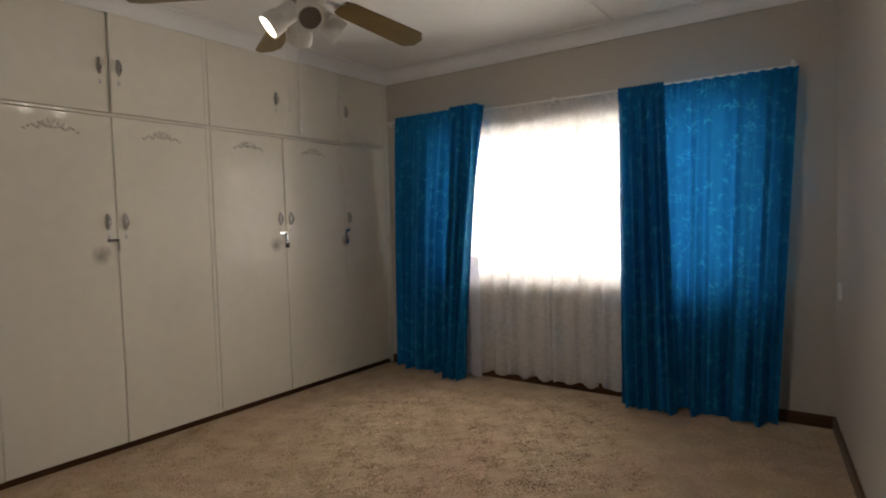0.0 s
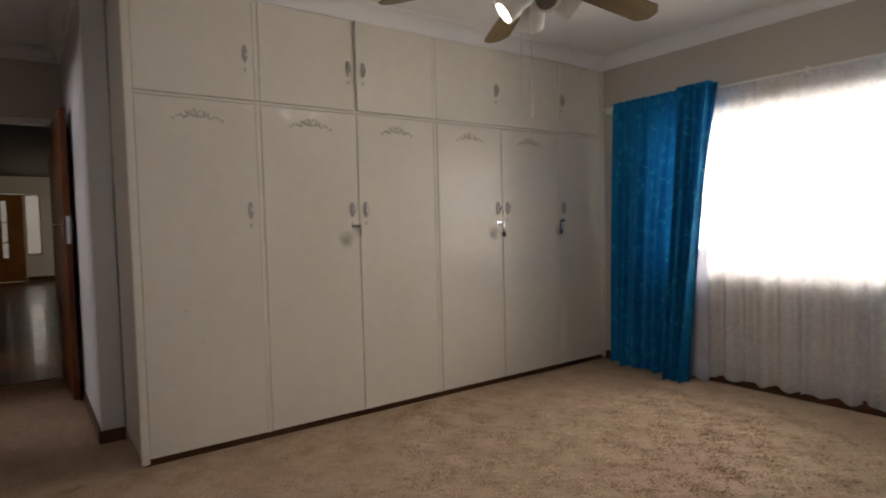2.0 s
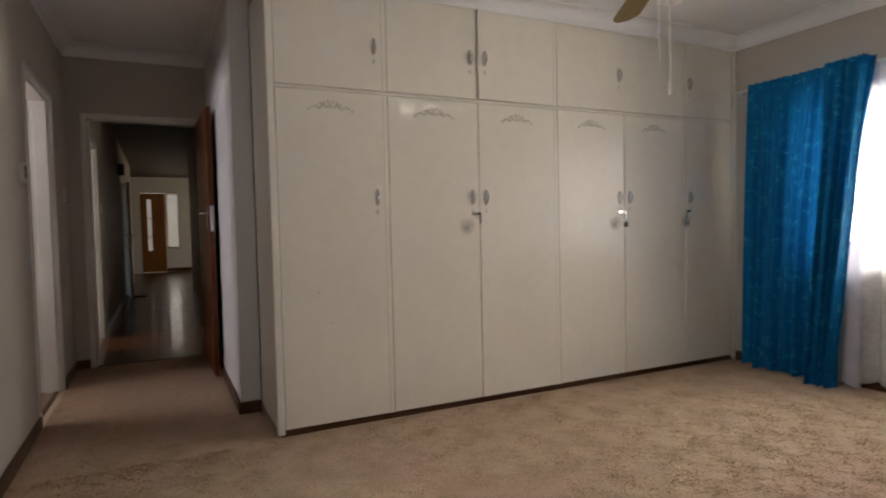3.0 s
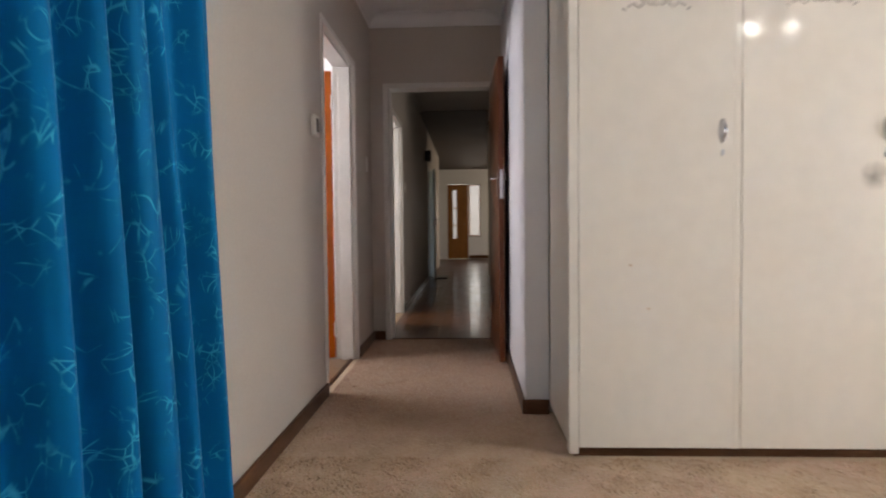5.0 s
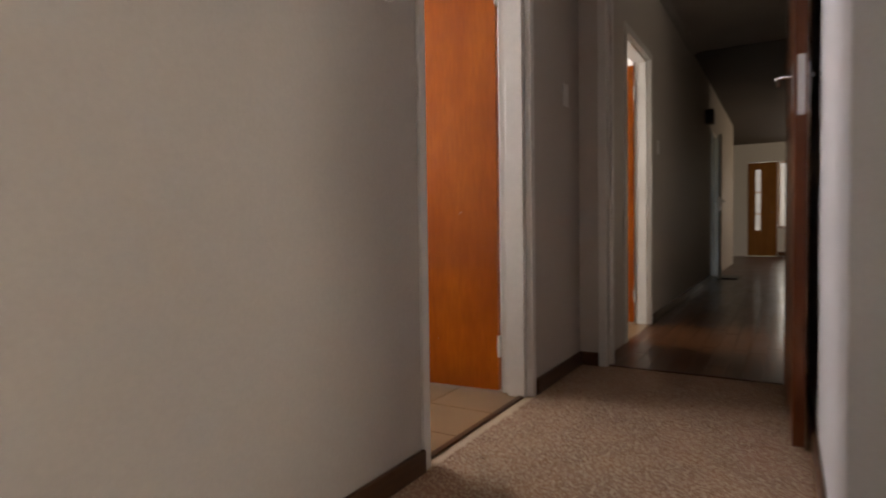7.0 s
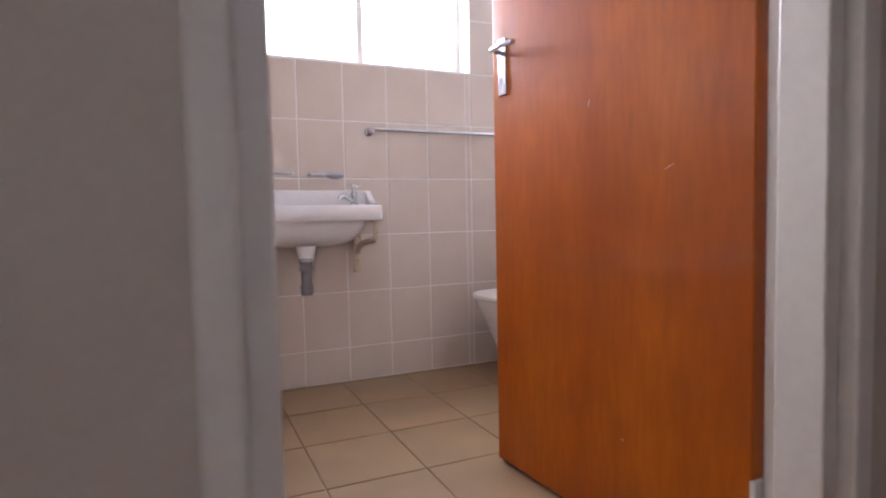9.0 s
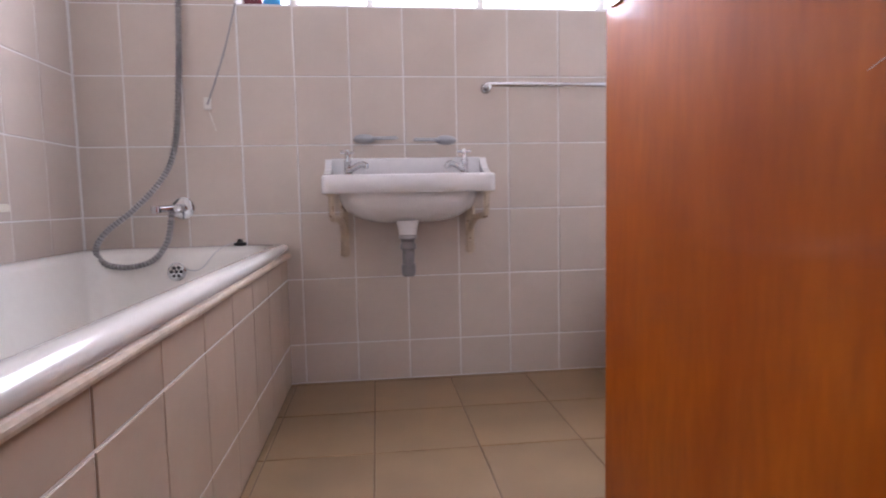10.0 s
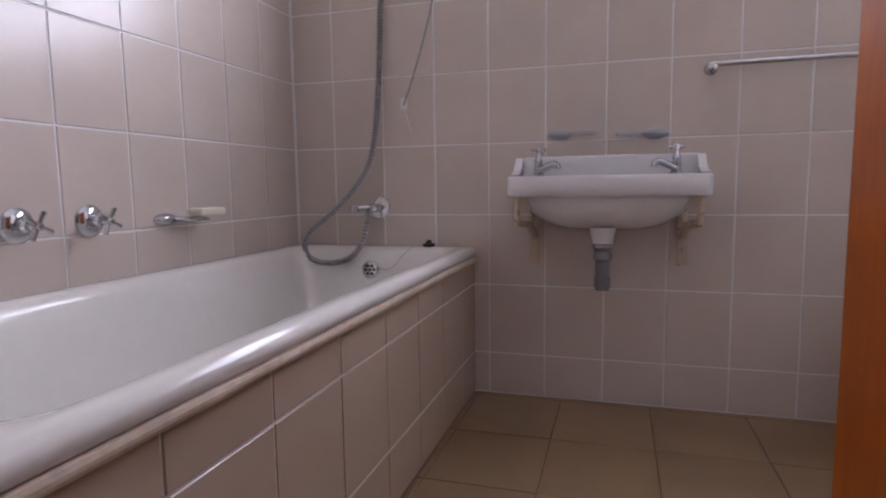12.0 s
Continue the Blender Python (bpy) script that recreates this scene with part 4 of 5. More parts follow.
for k in range(44):
    z = 0.73 + k * 0.0335
    part("slat", boxes((0.035, 0.055, 0.01, 0.33, z, z + 0.006)), M_BLINDS, lw, smooth=False)
part("window_sill", boxes((0.03, 0.12, -0.02, 0.36, 0.655, 0.68)), M_FRAME, lw, smooth=False)
thing("backdrop", boxes((-24.1, -24.0, -4, 4, -0.2, 4.5)), M_EXT, "pale garden wall seen outside", "backdrop", kind="structure")

# ---- small fittings on the passage walls ----
th = holder("alarm_keypad", pose(-3.785, -0.615, 1.49), "white plastic alarm keypad on the wall beside the door", "keypad")
part("housing", boxes((-0.042, 0.042, 0.0, 0.026, -0.055, 0.055), bev=0.006), M_PLASTIC, th, smooth=False)
part("display", boxes((-0.026, 0.026, 0.026, 0.028, -0.035, 0.038)), M_GREYPL, th, "dark display window", smooth=False)
sw = holder("light_switch", pose(-5.40, -0.615, 1.465), "white plastic light switch plate on grey wall", "light switch")
part("plate", boxes((-0.038, 0.038, 0.0, 0.008, -0.058, 0.058), bev=0.003), M_PLASTIC, sw, smooth=False)
part("rocker", boxes((-0.009, 0.009, 0.008, 0.013, -0.016, 0.016), bev=0.002), M_PLASTIC, sw, smooth=False)
hs = holder("light_switch", pose(-7.48, -0.53, 1.42), "white plastic light switch plate in the hall", "light switch")
part("plate", boxes((-0.038, 0.038, 0.0, 0.008, -0.055, 0.055), bev=0.003), M_PLASTIC, hs, smooth=False)
part("rocker", boxes((-0.009, 0.009, 0.008, 0.013, -0.016, 0.016), bev=0.002), M_PLASTIC, hs, smooth=False)
so = holder("wall_socket", pose(0.265, 4.05, 0.83, 0, 0, 96.85), "white plastic socket plate on the wall", "socket")
part("plate", boxes((-0.035, 0.035, 0.0, 0.012, -0.045, 0.045), bev=0.004), M_PLASTIC, so, smooth=False)
thing("chime_box", boxes((-10.86, -10.70, -0.528, -0.43, 2.09, 2.27), bev=0.008), M_BLACK, "dark box fixed high on the hall wall", "box")
hl = holder("ceiling_light", pose(-7.3, 0.12, ZP), "round opal glass ceiling light in the dark hall", "ceiling light")
part("base", lathe([(0.001, 0.0), (0.10, 0.0), (0.10, -0.025), (0.001, -0.025)], seg=24), M_STEEL, hl)
part("globe", lathe([(0.09, -0.02), (0.125, -0.05), (0.12, -0.09), (0.085, -0.125), (0.04, -0.14), (0.001, -0.142)], seg=28), M_GLOBE, hl, "lit opal globe")
thing("door_mat", boxes((-12.0, -11.5, -0.45, -0.20, -0.010, 0.02), bev=0.005), M_BLACK, "dark mat at the end of the hall", "mat")


# ---- bathroom fittings ----
def ring_rect(x0, x1, y0, y1, r, n=6):
    """Points of a rounded rectangle, anticlockwise."""
    pts = []
    for cx, cy, a0 in ((x1 - r, y1 - r, 0), (x0 + r, y1 - r, 90), (x0 + r, y0 + r, 180), (x1 - r, y0 + r, 270)):
        for k in range(n + 1):
            a = radians(a0 + 90 * k / n)
            pts.append((cx + r * math.cos(a), cy + r * math.sin(a)))
    return pts


def loft(rows, close=True):
    """A skin over rings; each row holds (points, z)."""
    bm = bmesh.new()
    rings = [[bm.verts.new((x, y, z)) for x, y in pts] for pts, z in rows]
    n = len(rings[0])
    for a, b in zip(rings, rings[1:]):
        for k in range(n):
            bm.faces.new((a[k], a[(k + 1) % n], b[(k + 1) % n], b[k]))
    if close:
        bm.faces.new(rings[-1])
    return bm


TX0, TX1, TY0, TY1 = -3.992, -3.243, -2.684, -0.86
bath = holder("bathtub", pose(0, 0, 0), "white enamelled bathtub built in behind a tiled panel", "bathtub")
rows = []
for inset, z, r in ((0.016, 0.524, 0.02), (0.004, 0.527, 0.03), (0.0, 0.534, 0.03), (0.001, 0.546, 0.032), (0.008, 0.556, 0.035), (0.022, 0.561, 0.04), (0.046, 0.560, 0.08),
                    (0.066, 0.553, 0.09), (0.078, 0.535, 0.10), (0.088, 0.48, 0.11), (0.105, 0.38, 0.12), (0.13, 0.27, 0.13), (0.165, 0.20, 0.13), (0.22, 0.170, 0.12), (0.29, 0.160, 0.08)):
    rows.append((ring_rect(TX0 + inset, TX1 - inset, TY0 + inset * 1.15, TY1 - inset * 1.6, r), z))
part("tub", loft(rows), M_ENAMEL, bath)
part("sealant_strip", boxes((-3.994, -3.94, -2.686, -0.80, 0.503, 0.524), bev=0.008), M_SEAL, bath, "aged beige sealant under the rim", smooth=False)
ov = part("overflow", lathe([(0.001, 0.0), (0.034, 0.0), (0.034, 0.004), (0.026, 0.009), (0.001, 0.010)], Matrix.Translation((-3.60, -2.582, 0.474)) @ Matrix.Rotation(radians(-82), 4, "X"), 22), M_CHROME, bath, "round chrome overflow grille")
for k in range(7):
    a = 2 * math.pi * k / 6
    r = 0.0 if k == 6 else 0.017
    part("hole", lathe([(0.001, 0.0), (0.0062, 0.0), (0.0062, 0.0015), (0.001, 0.0015)], Matrix.Translation((-3.60 + r * math.cos(a), -2.5715, 0.4755 + r * math.sin(a))) @ Matrix.Rotation(radians(-82), 4, "X"), 8), M_BLACK, ov)
part("drain", lathe([(0.001, 0.161), (0.03, 0.161), (0.026, 0.166), (0.001, 0.164)], Matrix.Translation((-3.61, -2.30, 0)), 18), M_CHROME, bath)
plug = holder("bath_plug", pose(-3.815, -2.637, 0.5605), "black rubber bath plug on a chain", "plug")
part("stopper", lathe([(0.001, 0.0), (0.021, 0.0), (0.025, 0.010), (0.012, 0.013), (0.008, 0.024), (0.001, 0.026)], seg=14), M_BLACK, plug)
part("chain", tube(arc((0, 0, 0.012), (0.065, 0.02, 0.013), (0.10, 0.055, -0.045), 10) + arc((0.10, 0.055, -0.045), (0.13, 0.075, -0.10), (0.185, 0.058, -0.075), 8)[1:], 0.0018, 6), M_DULL, plug)
panel = structure("wall_bath_panel", boxes((-3.977, -3.92, -2.6905, -0.757, 0.0, 0.505)), M_GROUT, "beige tiled bath panel")
structure("wall_bath_ledge", boxes((-3.92, -3.2375, -0.862, -0.757, 0.0, 0.55)), M_TILE, "tiled ledge at the foot of the bath")

# basin
basin = holder("wash_basin", pose(0, 0, 0), "white ceramic wall-hung basin with raised back", "basin")
BX0, BX1, BY0, BY1 = -4.769, -4.138, -2.686, -2.470
rows = []
for inset, z, r in ((0.020, 0.746, 0.02), (0.004, 0.746, 0.022), (0.0, 0.751, 0.024), (0.0, 0.806, 0.024), (0.005, 0.813, 0.024), (0.028, 0.814, 0.04), (0.036, 0.808, 0.045), (0.05, 0.76, 0.05), (0.07, 0.70, 0.03), (0.085, 0.68, 0.02)):
    rows.append((ring_rect(BX0 + inset, BX1 - inset, BY0 + (inset if inset < 0.02 else inset + 0.02), BY1 - inset, r), z))
part("rim", loft(rows), M_CERAMIC, basin)
rows = []
for k in range(9):
    t = k / 8
    s = math.cos(t * math.pi / 2 * 0.93)
    rows.append((ring_rect(-4.453 - 0.262 * s ** 0.75, -4.453 + 0.262 * s ** 0.75, -2.676, -2.676 + 0.182 * s ** 0.6, 0.085 * s ** 0.6), 0.752 - 0.122 * math.sin(t * math.pi / 2)))
part("bowl", loft(rows), M_CERAMIC, basin)
part("boss", loft([(ring_rect(-4.490, -4.402, -2.615, -2.535, 0.03), 0.642), (ring_rect(-4.482, -4.410, -2.610, -2.540, 0.028), 0.605), (ring_rect(-4.480, -4.412, -2.609, -2.541, 0.026), 0.588)]), M_CERAMIC, basin)
bm = bmesh.new()
add_box(bm, BX0 + 0.022, BX1 - 0.022, -2.686, -2.652, 0.80, 0.884, 0.010)
part("back_upstand", bm, M_CERAMIC, basin, smooth=True)
for sx, a in ((1, BX0 + 0.004), (-1, BX1 - 0.004)):
    bm = bmesh.new()
    prof = [(-2.684, 0.81), (-2.684, 0.882), (-2.655, 0.880), (-2.635, 0.862), (-2.60, 0.835), (-2.555, 0.820), (-2.50, 0.813), (-2.50, 0.808)]
    sa = [bm.verts.new((a, y, z)) for y, z in prof]
    sb = [bm.verts.new((a + sx * 0.026, y, z)) for y, z in prof]
    bm.faces.new(sa)
    bm.faces.new(sb[::-1])
    for k in range(len(prof)):
        j = (k + 1) % len(prof)
        bm.faces.new((sa[k], sb[k], sb[j], sa[j]))
    part("side_wing", bm, M_CERAMIC, basin, smooth=False)
wp = part("waste_pipe", lathe([(0.001, 0.590), (0.030, 0.590), (0.031, 0.572), (0.026, 0.566), (0.026, 0.558), (0.031, 0.552), (0.031, 0.535), (0.024, 0.530), (0.023, 0.478), (0.027, 0.474), (0.027, 0.445), (0.022, 0.430), (0.001, 0.430)], Matrix.Translation((-4.446, -2.575, 0)), 20), M_PIPE, basin, "grey plastic waste pipe, cut off")
part("collar", lathe([(0.024, 0.585), (0.034, 0.585), (0.034, 0.575), (0.024, 0.575)], Matrix.Translation((-4.446, -2.575, 0)), 20), M_DULL, wp)
for sx, bx in ((1, -4.205), (-1, -4.702)):
    bm = boxes((bx - 0.016, bx + 0.016, -2.688, -2.676, 0.505, 0.752), bev=0.004)
    add_lathe(bm, [(0.001, -0.012), (0.020, -0.010), (0.021, 0.002), (0.001, 0.004)], Matrix.Translation((bx, -2.684, 0.520)) @ Matrix.Rotation(radians(-90), 4, "X"), 14)
    fx = bx + sx * 0.034
    add_tube(bm, arc((bx, -2.678, 0.600), (bx, -2.60, 0.660), (fx, -2.535, 0.655), 8) + arc((fx, -2.535, 0.655), (fx, -2.50, 0.660), (fx, -2.500, 0.700), 5)[1:] + [Vector((fx, -2.500, 0.746))], lambda t: 0.014 - 0.003 * t, 8)
    add_tube(bm, arc((bx, -2.678, 0.730), (bx, -2.63, 0.70), (bx, -2.60, 0.655), 6), 0.009, 8)
    add_box(bm, fx - 0.016, fx + 0.014, -2.53, -2.485, 0.737, 0.746, 0.002)
    br = part("bracket", bm, M_RUSTY, basin, "rusting cream-painted iron bracket")
    part("screw", lathe([(0.001, 0.0), (0.007, 0.0), (0.005, 0.004), (0.001, 0.004)], Matrix.Translation((bx, -2.676, 0.548)) @ Matrix.Rotation(radians(-90), 4, "X"), 8), M_SEAL, br)


def cross_head(bm, m, arm=0.026):
    for k in range(4):
        a = math.pi / 4 + k * math.pi / 2
        add_tube(bm, [m @ Vector((0, 0, 0)), m @ Vector((arm * math.cos(a), arm * math.sin(a), 0.002))], lambda t: 0.0045 + 0.0018 * t, 8)
    add_lathe(bm, [(0.001, -0.008), (0.010, -0.008), (0.010, 0.006), (0.006, 0.011), (0.001, 0.011)], m, 12)


for sx, tx in ((-1, -4.228), (1, -4.672)):
    tap = holder("basin_tap", pose(tx, -2.600, 0.814), "chrome pillar tap with cross handle on the basin", "tap", "basin taps")
    part("body", lathe([(0.001, 0.0), (0.021, 0.0), (0.021, 0.006), (0.014, 0.010), (0.0135, 0.048), (0.016, 0.052), (0.010, 0.060), (0.007, 0.078), (0.001, 0.080)], seg=18), M_CHROME, tap)
    part("spout", tube([Vector((sx * 0.006, 0.004, 0.018)), Vector((sx * 0.035, 0.016, 0.034)), Vector((sx * 0.058, 0.026, 0.042)), Vector((sx * 0.070, 0.031, 0.036)), Vector((sx * 0.072, 0.032, 0.024))], lambda t: 0.0125 - 0.003 * t, 12), M_CHROME, tap)
    bm = bmesh.new()
    cross_head(bm, Matrix.Translation((0, 0, 0.086)) @ Matrix.Rotation(0.5, 4, "Z"))
    part("cross_handle", bm, M_CHROME, tap)


def leaf_holder(name, m, label, mat, cat):
    """A leaf-shaped wall mount with a short arm, along its own x, out of the wall along y."""
    h = holder(name, m, label, cat)
    bm = bmesh.new()
    add_lathe(bm, [(0.001, 0.0), (0.021, 0.0), (0.019, 0.012), (0.010, 0.022), (0.001, 0.024)], Matrix.Rotation(radians(-90), 4, "X") @ Matrix.Diagonal((2.0, 0.9, 1, 1)), 20)
    part("mount", bm, mat, h)
    bm = tube([Vector((0.028, 0.012, 0.0)), Vector((0.06, 0.030, 0.0)), Vector((0.125, 0.034, 0.0))], 0.0065, 8)
    add_tube(bm, [Vector((0.05, 0.026, -0.004)), Vector((0.07, 0.055, -0.006)), Vector((0.12, 0.058, -0.006)), Vector((0.128, 0.034, -0.002))], 0.004, 8)
    part("arm", bm, mat, h)
    return h


leaf_holder("soap_holder", pose(-4.292, -2.688, 0.960, 0, 0, 180) @ Matrix.Diagonal((1, -1, 1, 1)), "dull grey metal soap holder above the basin", M_PEWTER, "soap holder")
leaf_holder("soap_holder", pose(-4.612, -2.688, 0.953), "dull grey metal soap holder above the basin", M_PEWTER, "soap holder")
leaf_holder("soap_holder", pose(-3.24, -1.945, 0.700, 0, 0, -90) @ Matrix.Diagonal((1, -1, 1, 1)),
            "chrome soap holder on the tiled wall over the bath", M_STEEL, "soap holder")
bm = boxes((-3.325, -3.268, -2.115, -2.005, 0.7075, 0.730), bev=0.008)
thing("soap_bar", bm, M_SOAP, "used cream bar of soap on its holder", "soap", smooth=True)

rail = holder("towel_rail", pose(0, 0, 0), "chrome towel rail on the tiled wall", "towel rail")
part("bar", tube([(-4.772, -2.640, 1.160), (-5.70, -2.640, 1.160)], 0.0095, 12), M_CHROME, rail)
for bx in (-4.775, -5.70):
    part("bracket", lathe([(0.001, 0.0), (0.021, 0.0), (0.019, 0.008), (0.011, 0.014), (0.011, 0.046), (0.014, 0.055), (0.001, 0.060)], Matrix.Translation((bx, -2.688, 1.152)) @ Matrix.Rotation(radians(-90), 4, "X"), 16), M_CHROME, rail)

for ty in (-1.513, -1.697):
    tap = holder("bath_tap", pose(-3.24, ty, 0.711, 0, -90, 0), "chrome wall tap with cross handle over the bath", "tap", "bath taps")
    part("rosette", lathe([(0.001, 0.0), (0.040, 0.0), (0.040, 0.004), (0.032, 0.012), (0.018, 0.016), (0.001, 0.016)], seg=24), M_CHROME, tap)
    part("spindle", lathe([(0.001, 0.010), (0.014, 0.012), (0.015, 0.030), (0.010, 0.036), (0.012, 0.052), (0.007, 0.058), (0.001, 0.060)], seg=16), M_CHROME, tap)
    bm = bmesh.new()
    cross_head(bm, Matrix.Translation((0, 0, 0.062)) @ Matrix.Rotation(0.3, 4, "Z"), 0.034)
    part("cross_handle", bm, M_CHROME, tap)

sh = holder("shower_hose_set", pose(0, 0, 0), "chrome wall outlet with a looped metal shower hose", "shower hose")
part("rosette", lathe([(0.001, 0.0), (0.043, 0.0), (0.042, 0.005), (0.030, 0.010), (0.001, 0.011)], Matrix.Translation((-3.600, -2.688, 0.705)) @ Matrix.Rotation(radians(-90), 4, "X"), 24), M_CHROME, sh)
bm = lathe([(0.001, 0.0), (0.015, 0.0), (0.016, 0.055), (0.013, 0.075), (0.001, 0.078)], Matrix.Translation((-3.605, -2.680, 0.705)) @ Matrix.Rotation(radians(-90), 4, "X"), 16)
add_tube(bm, [Vector((-3.590, -2.630, 0.707)), Vector((-3.545, -2.605, 0.703))], 0.013, 12)
add_lathe(bm, [(0.001, 0.0), (0.017, 0.0), (0.017, 0.025), (0.001, 0.025)], Matrix.Translation((-3.532, -2.600, 0.690)), 14)
part("outlet", bm, M_CHROME, sh)
key = [(-3.640, -2.665, 1.96), (-3.640, -2.664, 1.70), (-3.634, -2.660, 1.482), (-3.622, -2.650, 1.170), (-3.603, -2.630, 0.937), (-3.553, -2.620, 0.814), (-3.454, -2.600, 0.702), (-3.365, -2.580, 0.626),
       (-3.330, -2.570, 0.561), (-3.366, -2.560, 0.512), (-3.446, -2.560, 0.499), (-3.524, -2.570, 0.521), (-3.572, -2.580, 0.585), (-3.583, -2.600, 0.660), (-3.584, -2.610, 0.695)]
path = []
for i in range(len(key) - 1):
    p0, p1, p2, p3 = (Vector(key[max(0, min(len(key) - 1, i + d))]) for d in (-1, 0, 1, 2))
    steps = max(4, int((p2 - p1).length / 0.0062))
    for k in range(steps):
        t = k / steps
        path.append(0.5 * (2 * p1 + (p2 - p0) * t + (2 * p0 - 5 * p1 + 4 * p2 - p3) * t * t + (3 * p1 - p0 - 3 * p2 + p3) * t ** 3))
bm = bmesh.new()
count = len(path)
add_tube(bm, path, lambda t: 0.0102 + (0.0021 if round(t * (count - 1)) % 2 else -0.0021), 10)
part("hose", bm, M_HOSE, sh, "ribbed steel shower hose", smooth=False)
part("wall_hook", boxes((-3.665, -3.615, -2.688, -2.650, 1.93, 1.98), bev=0.006), M_CHROME, sh, smooth=False)

cord = holder("window_cord", pose(0, 0, 0), "thin grey window pull cord hooked to the tiles", "cord")
part("string", tube(arc((-3.829, -2.684, 1.465), (-3.79, -2.668, 1.28), (-3.713, -2.672, 1.090), 12), 0.0036, 6), M_HOSE, cord)
part("cleat", boxes((-3.726, -3.698, -2.688, -2.672, 1.072, 1.118), bev=0.005), M_PLASTIC, cord, "white wall cleat", smooth=False)
part("loose_end", tube(arc((-3.713, -2.675, 1.085), (-3.725, -2.672, 1.04), (-3.738, -2.680, 0.995), 8), 0.0018, 6), M_PLASTIC, cord)

# toiletries on the window sill
bt = holder("toiletry_bottle", pose(-3.955, -2.745, 1.465), "blue plastic bottle on the bathroom sill", "bottle")
part("bottle", loft([(ring_rect(-w, w, -w * 0.6, w * 0.6, w * 0.5), z) for w, z in ((0.030, 0.0), (0.034, 0.006), (0.034, 0.12), (0.028, 0.150), (0.013, 0.165), (0.012, 0.18))]), M_LABEL_BLUE, bt)
part("cap", lathe([(0.001, 0.175), (0.015, 0.175), (0.014, 0.205), (0.001, 0.206)], seg=14), M_PLASTIC, bt)
part("label_band", boxes((-0.026, 0.026, 0.0205, 0.0215, 0.04, 0.10)), M_PLASTIC, bt, "pale printed label", smooth=False)
bt = holder("toiletry_bottle", pose(-4.035, -2.745, 1.465), "small white plastic bottle on the bathroom sill", "bottle")
part("bottle", lathe([(0.001, 0.0), (0.017, 0.0), (0.018, 0.006), (0.018, 0.075), (0.008, 0.09), (0.008, 0.10), (0.001, 0.10)], seg=16), M_PLASTIC, bt)
part("cap", lathe([(0.001, 0.098), (0.011, 0.098), (0.010, 0.115), (0.001, 0.116)], seg=12), M_SEAL, bt)
pk = holder("toiletry_packet", pose(-3.885, -2.745, 1.465), "dark red patterned packet on the bathroom sill", "packet")
part("carton", boxes((-0.034, 0.034, -0.016, 0.016, 0.0, 0.13), bev=0.003), M_LABEL_RED, pk, smooth=False)
for k in range(3):
    part("print_bar", boxes((-0.026, 0.026 - 0.008 * k, 0.016, 0.0168, 0.03 + 0.028 * k, 0.042 + 0.028 * k)), M_LABEL_BLUE if k == 1 else M_PLASTIC, pk, smooth=False)

# toilet
wc = holder("toilet", pose(-5.40, -2.36, 0), "white ceramic toilet with a plastic seat", "toilet")
part("pan", loft([(ring_rect(-0.20, 0.10, -0.10, 0.10, 0.07), 0.0), (ring_rect(-0.21, 0.11, -0.10, 0.10, 0.07), 0.12), (ring_rect(-0.22, 0.18, -0.15, 0.15, 0.12), 0.28), (ring_rect(-0.24, 0.22, -0.175, 0.175, 0.15), 0.355), (ring_rect(-0.24, 0.22, -0.175, 0.175, 0.15), 0.375)]), M_CERAMIC, wc)
part("seat", loft([(ring_rect(-0.24, 0.23, -0.185, 0.185, 0.16), 0.376), (ring_rect(-0.245, 0.235, -0.19, 0.19, 0.165), 0.384), (ring_rect(-0.24, 0.23, -0.185, 0.185, 0.16), 0.396), (ring_rect(-0.2, 0.19, -0.15, 0.15, 0.13), 0.402)]), M_PLASTIC, wc)
part("cistern", boxes((-0.355, -0.20, -0.22, 0.22, 0.39, 0.76), bev=0.015), M_CERAMIC, wc, smooth=False)
part("button", lathe([(0.001, 0.76), (0.025, 0.76), (0.022, 0.768), (0.001, 0.769)], Matrix.Translation((-0.28, 0, 0)), 16), M_CHROME, wc)


# ---- tiles and boards, piece by piece ----
PIECE = {}


def piece_mesh(w, h, t, mat, cham):
    """One tile, w by h, its face t above the joint; shared between alike pieces."""
    key_ = (round(w, 3), round(h, 3), t, mat.name)
    if key_ not in PIECE:
        a, b = w / 2, h / 2
        vs = [(-a, -b, 0), (a, -b, 0), (a, b, 0), (-a, b, 0), (-a, -b, t - cham), (a, -b, t - cham), (a, b, t - cham), (-a, b, t - cham),
              (-a + cham, -b + cham, t), (a - cham, -b + cham, t), (a - cham, b - cham, t), (-a + cham, b - cham, t)]
        fs = [(8, 9, 10, 11)]
        for k in range(4):
            j = (k + 1) % 4
            fs += [(k, j, 4 + j, 4 + k), (4 + k, 4 + j, 8 + j, 8 + k)]
        me = bpy.data.meshes.new("tile")
        me.from_pydata(vs, [], fs)
        me.materials.append(mat)
        PIECE[key_] = me
    return PIECE[key_]


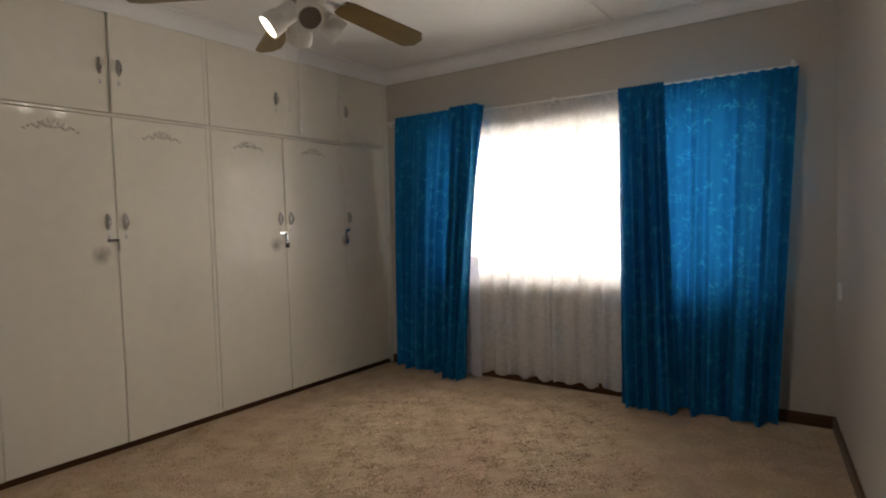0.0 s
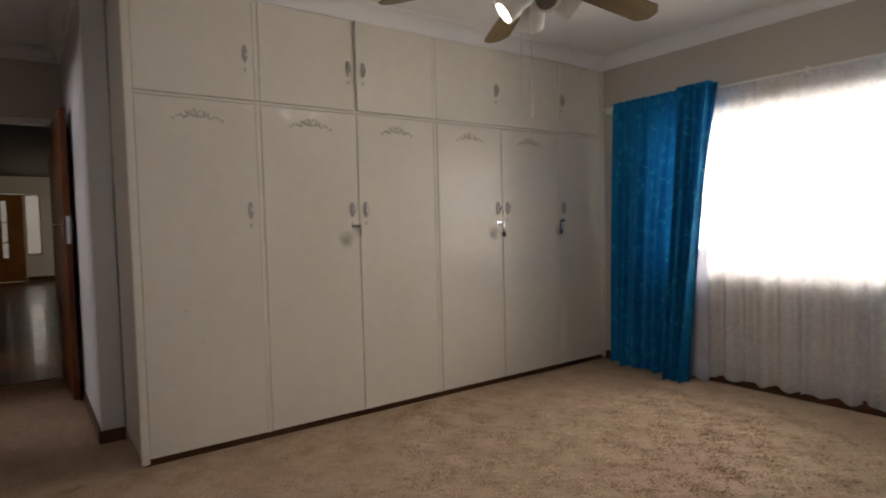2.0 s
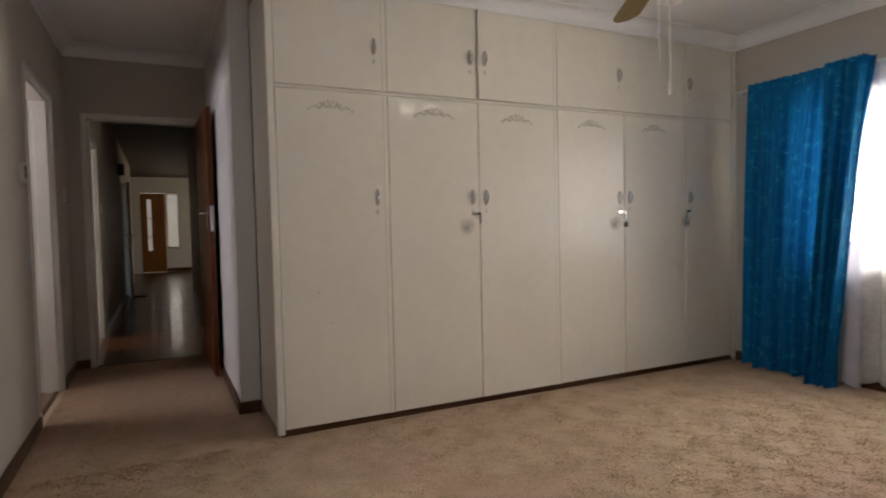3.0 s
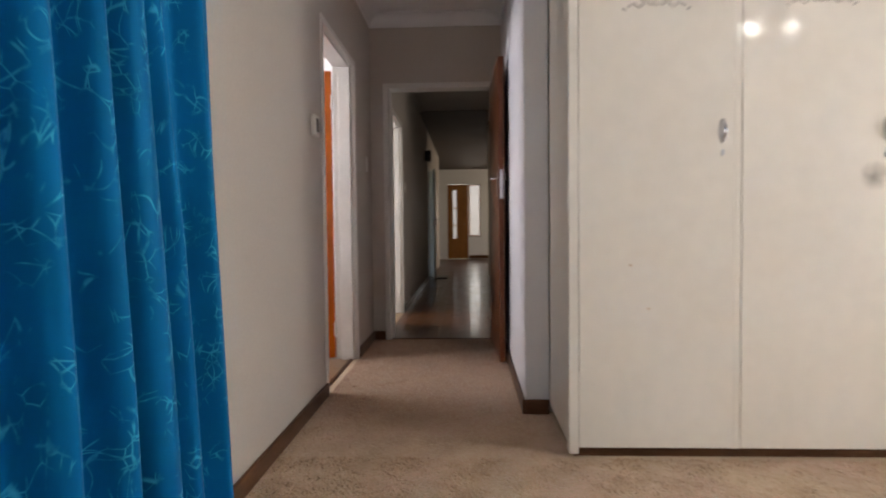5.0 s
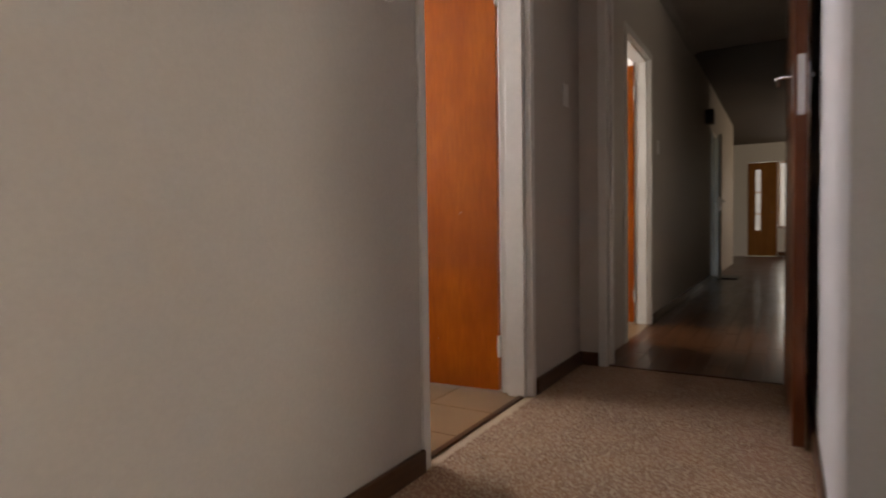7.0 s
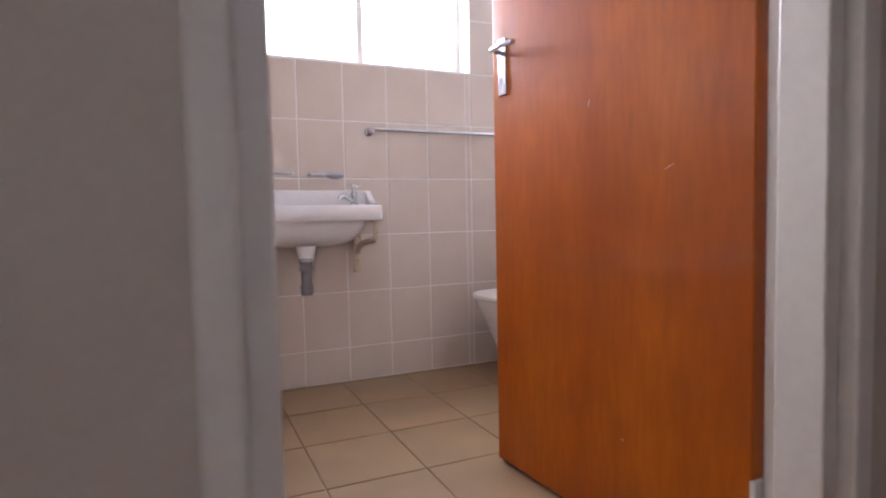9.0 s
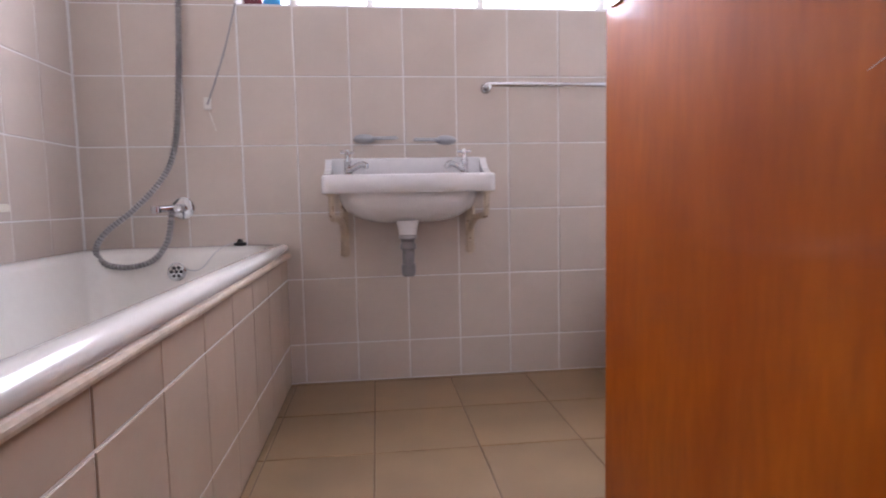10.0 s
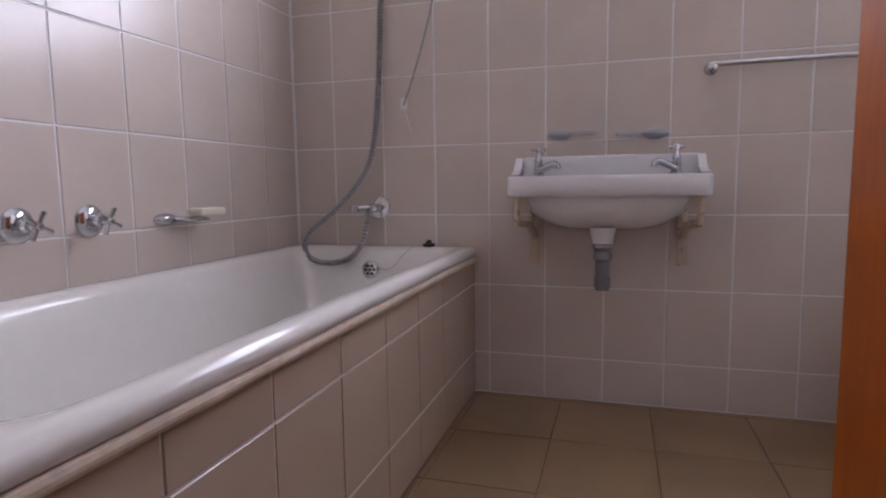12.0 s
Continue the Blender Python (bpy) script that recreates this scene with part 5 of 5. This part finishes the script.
def lay(name, parent, base, us, vs, mat, gap, t, cham=0.0015, keep=None, jitter=0.0, seed=1):
    """Tiles between the lines us and vs, laid in the plane of base."""
    rng = random.Random(seed)
    for u0, u1 in zip(us, us[1:]):
        for v0, v1 in zip(vs, vs[1:]):
            if keep and not keep((u0 + u1) / 2, (v0 + v1) / 2):
                continue
            w, h = u1 - u0 - gap, v1 - v0 - gap
            if w < 0.015 or h < 0.015:
                continue
            ob = new(name, piece_mesh(w, h, t, mat, cham))
            ob.parent = parent
            ob.matrix_basis = base @ pose((u0 + u1) / 2, (v0 + v1) / 2, rng.uniform(-jitter, jitter) * 0.5, rng.uniform(-1, 1) * jitter * 200, rng.uniform(-1, 1) * jitter * 200, 0)


def lines(a, b, first, pitch):
    out = [a]
    k = math.ceil((a - first) / pitch + 1e-6)
    while first + k * pitch < b - 1e-6:
        if first + k * pitch - a > 0.004:
            out.append(first + k * pitch)
        k += 1
    return out + [b]


by_name = bpy.data.objects
ROWS = lines(0.0, 2.242, 0.155, 0.2610)
cols = sorted(set(lines(-5.76, -3.24, -4.450, 0.2075) + [-5.307, -3.83]))
lay("tile", by_name["wall_bathroom_south"], Matrix(((1, 0, 0, 0), (0, 0, 1, -2.6912), (0, 1, 0, 0), (0, 0, 0, 1))), cols, ROWS, M_TILE, 0.0052, 0.0026,
    keep=lambda u, v: not (-5.307 < u < -3.83 and v > 1.462), jitter=0.0006, seed=5)
lay("tile", by_name["wall_bathroom_east"], Matrix(((0, 0, -1, -3.2368), (1, 0, 0, 0), (0, 1, 0, 0), (0, 0, 0, 1))), lines(-2.688, -0.757, -2.469, 0.2105), ROWS, M_TILE, 0.0052, 0.0026, jitter=0.0006, seed=6)
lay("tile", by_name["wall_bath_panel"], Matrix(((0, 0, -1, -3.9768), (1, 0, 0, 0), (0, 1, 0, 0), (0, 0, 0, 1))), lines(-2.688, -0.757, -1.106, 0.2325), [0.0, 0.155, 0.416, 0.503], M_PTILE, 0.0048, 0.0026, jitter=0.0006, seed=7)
lay("tile", by_name["floor_bathroom"], Matrix.Translation((0, 0, -0.0055)), lines(-5.76, -3.977, -4.305, 0.3060), lines(-2.688, -0.667, -1.990, 0.334), M_FTILE, 0.0045, 0.0045, 0.0015, jitter=0.0008, seed=8)
# hall floorboards
rng = random.Random(11)
y = -0.53
while y < 0.59:
    x = -12.3 + rng.uniform(0, 0.5)
    xs = [-12.4]
    while x < -5.8:
        xs.append(x)
        x += rng.uniform(0.7, 1.3)
    xs.append(-5.664)
    lay("board", by_name["floor_hall"], Matrix.Translation((0, 0, -0.0125)), xs, [y, y + 0.091], M_PLANK, 0.0018, 0.0115, 0.001, jitter=0.0004, seed=rng.randint(0, 999))
    y += 0.091
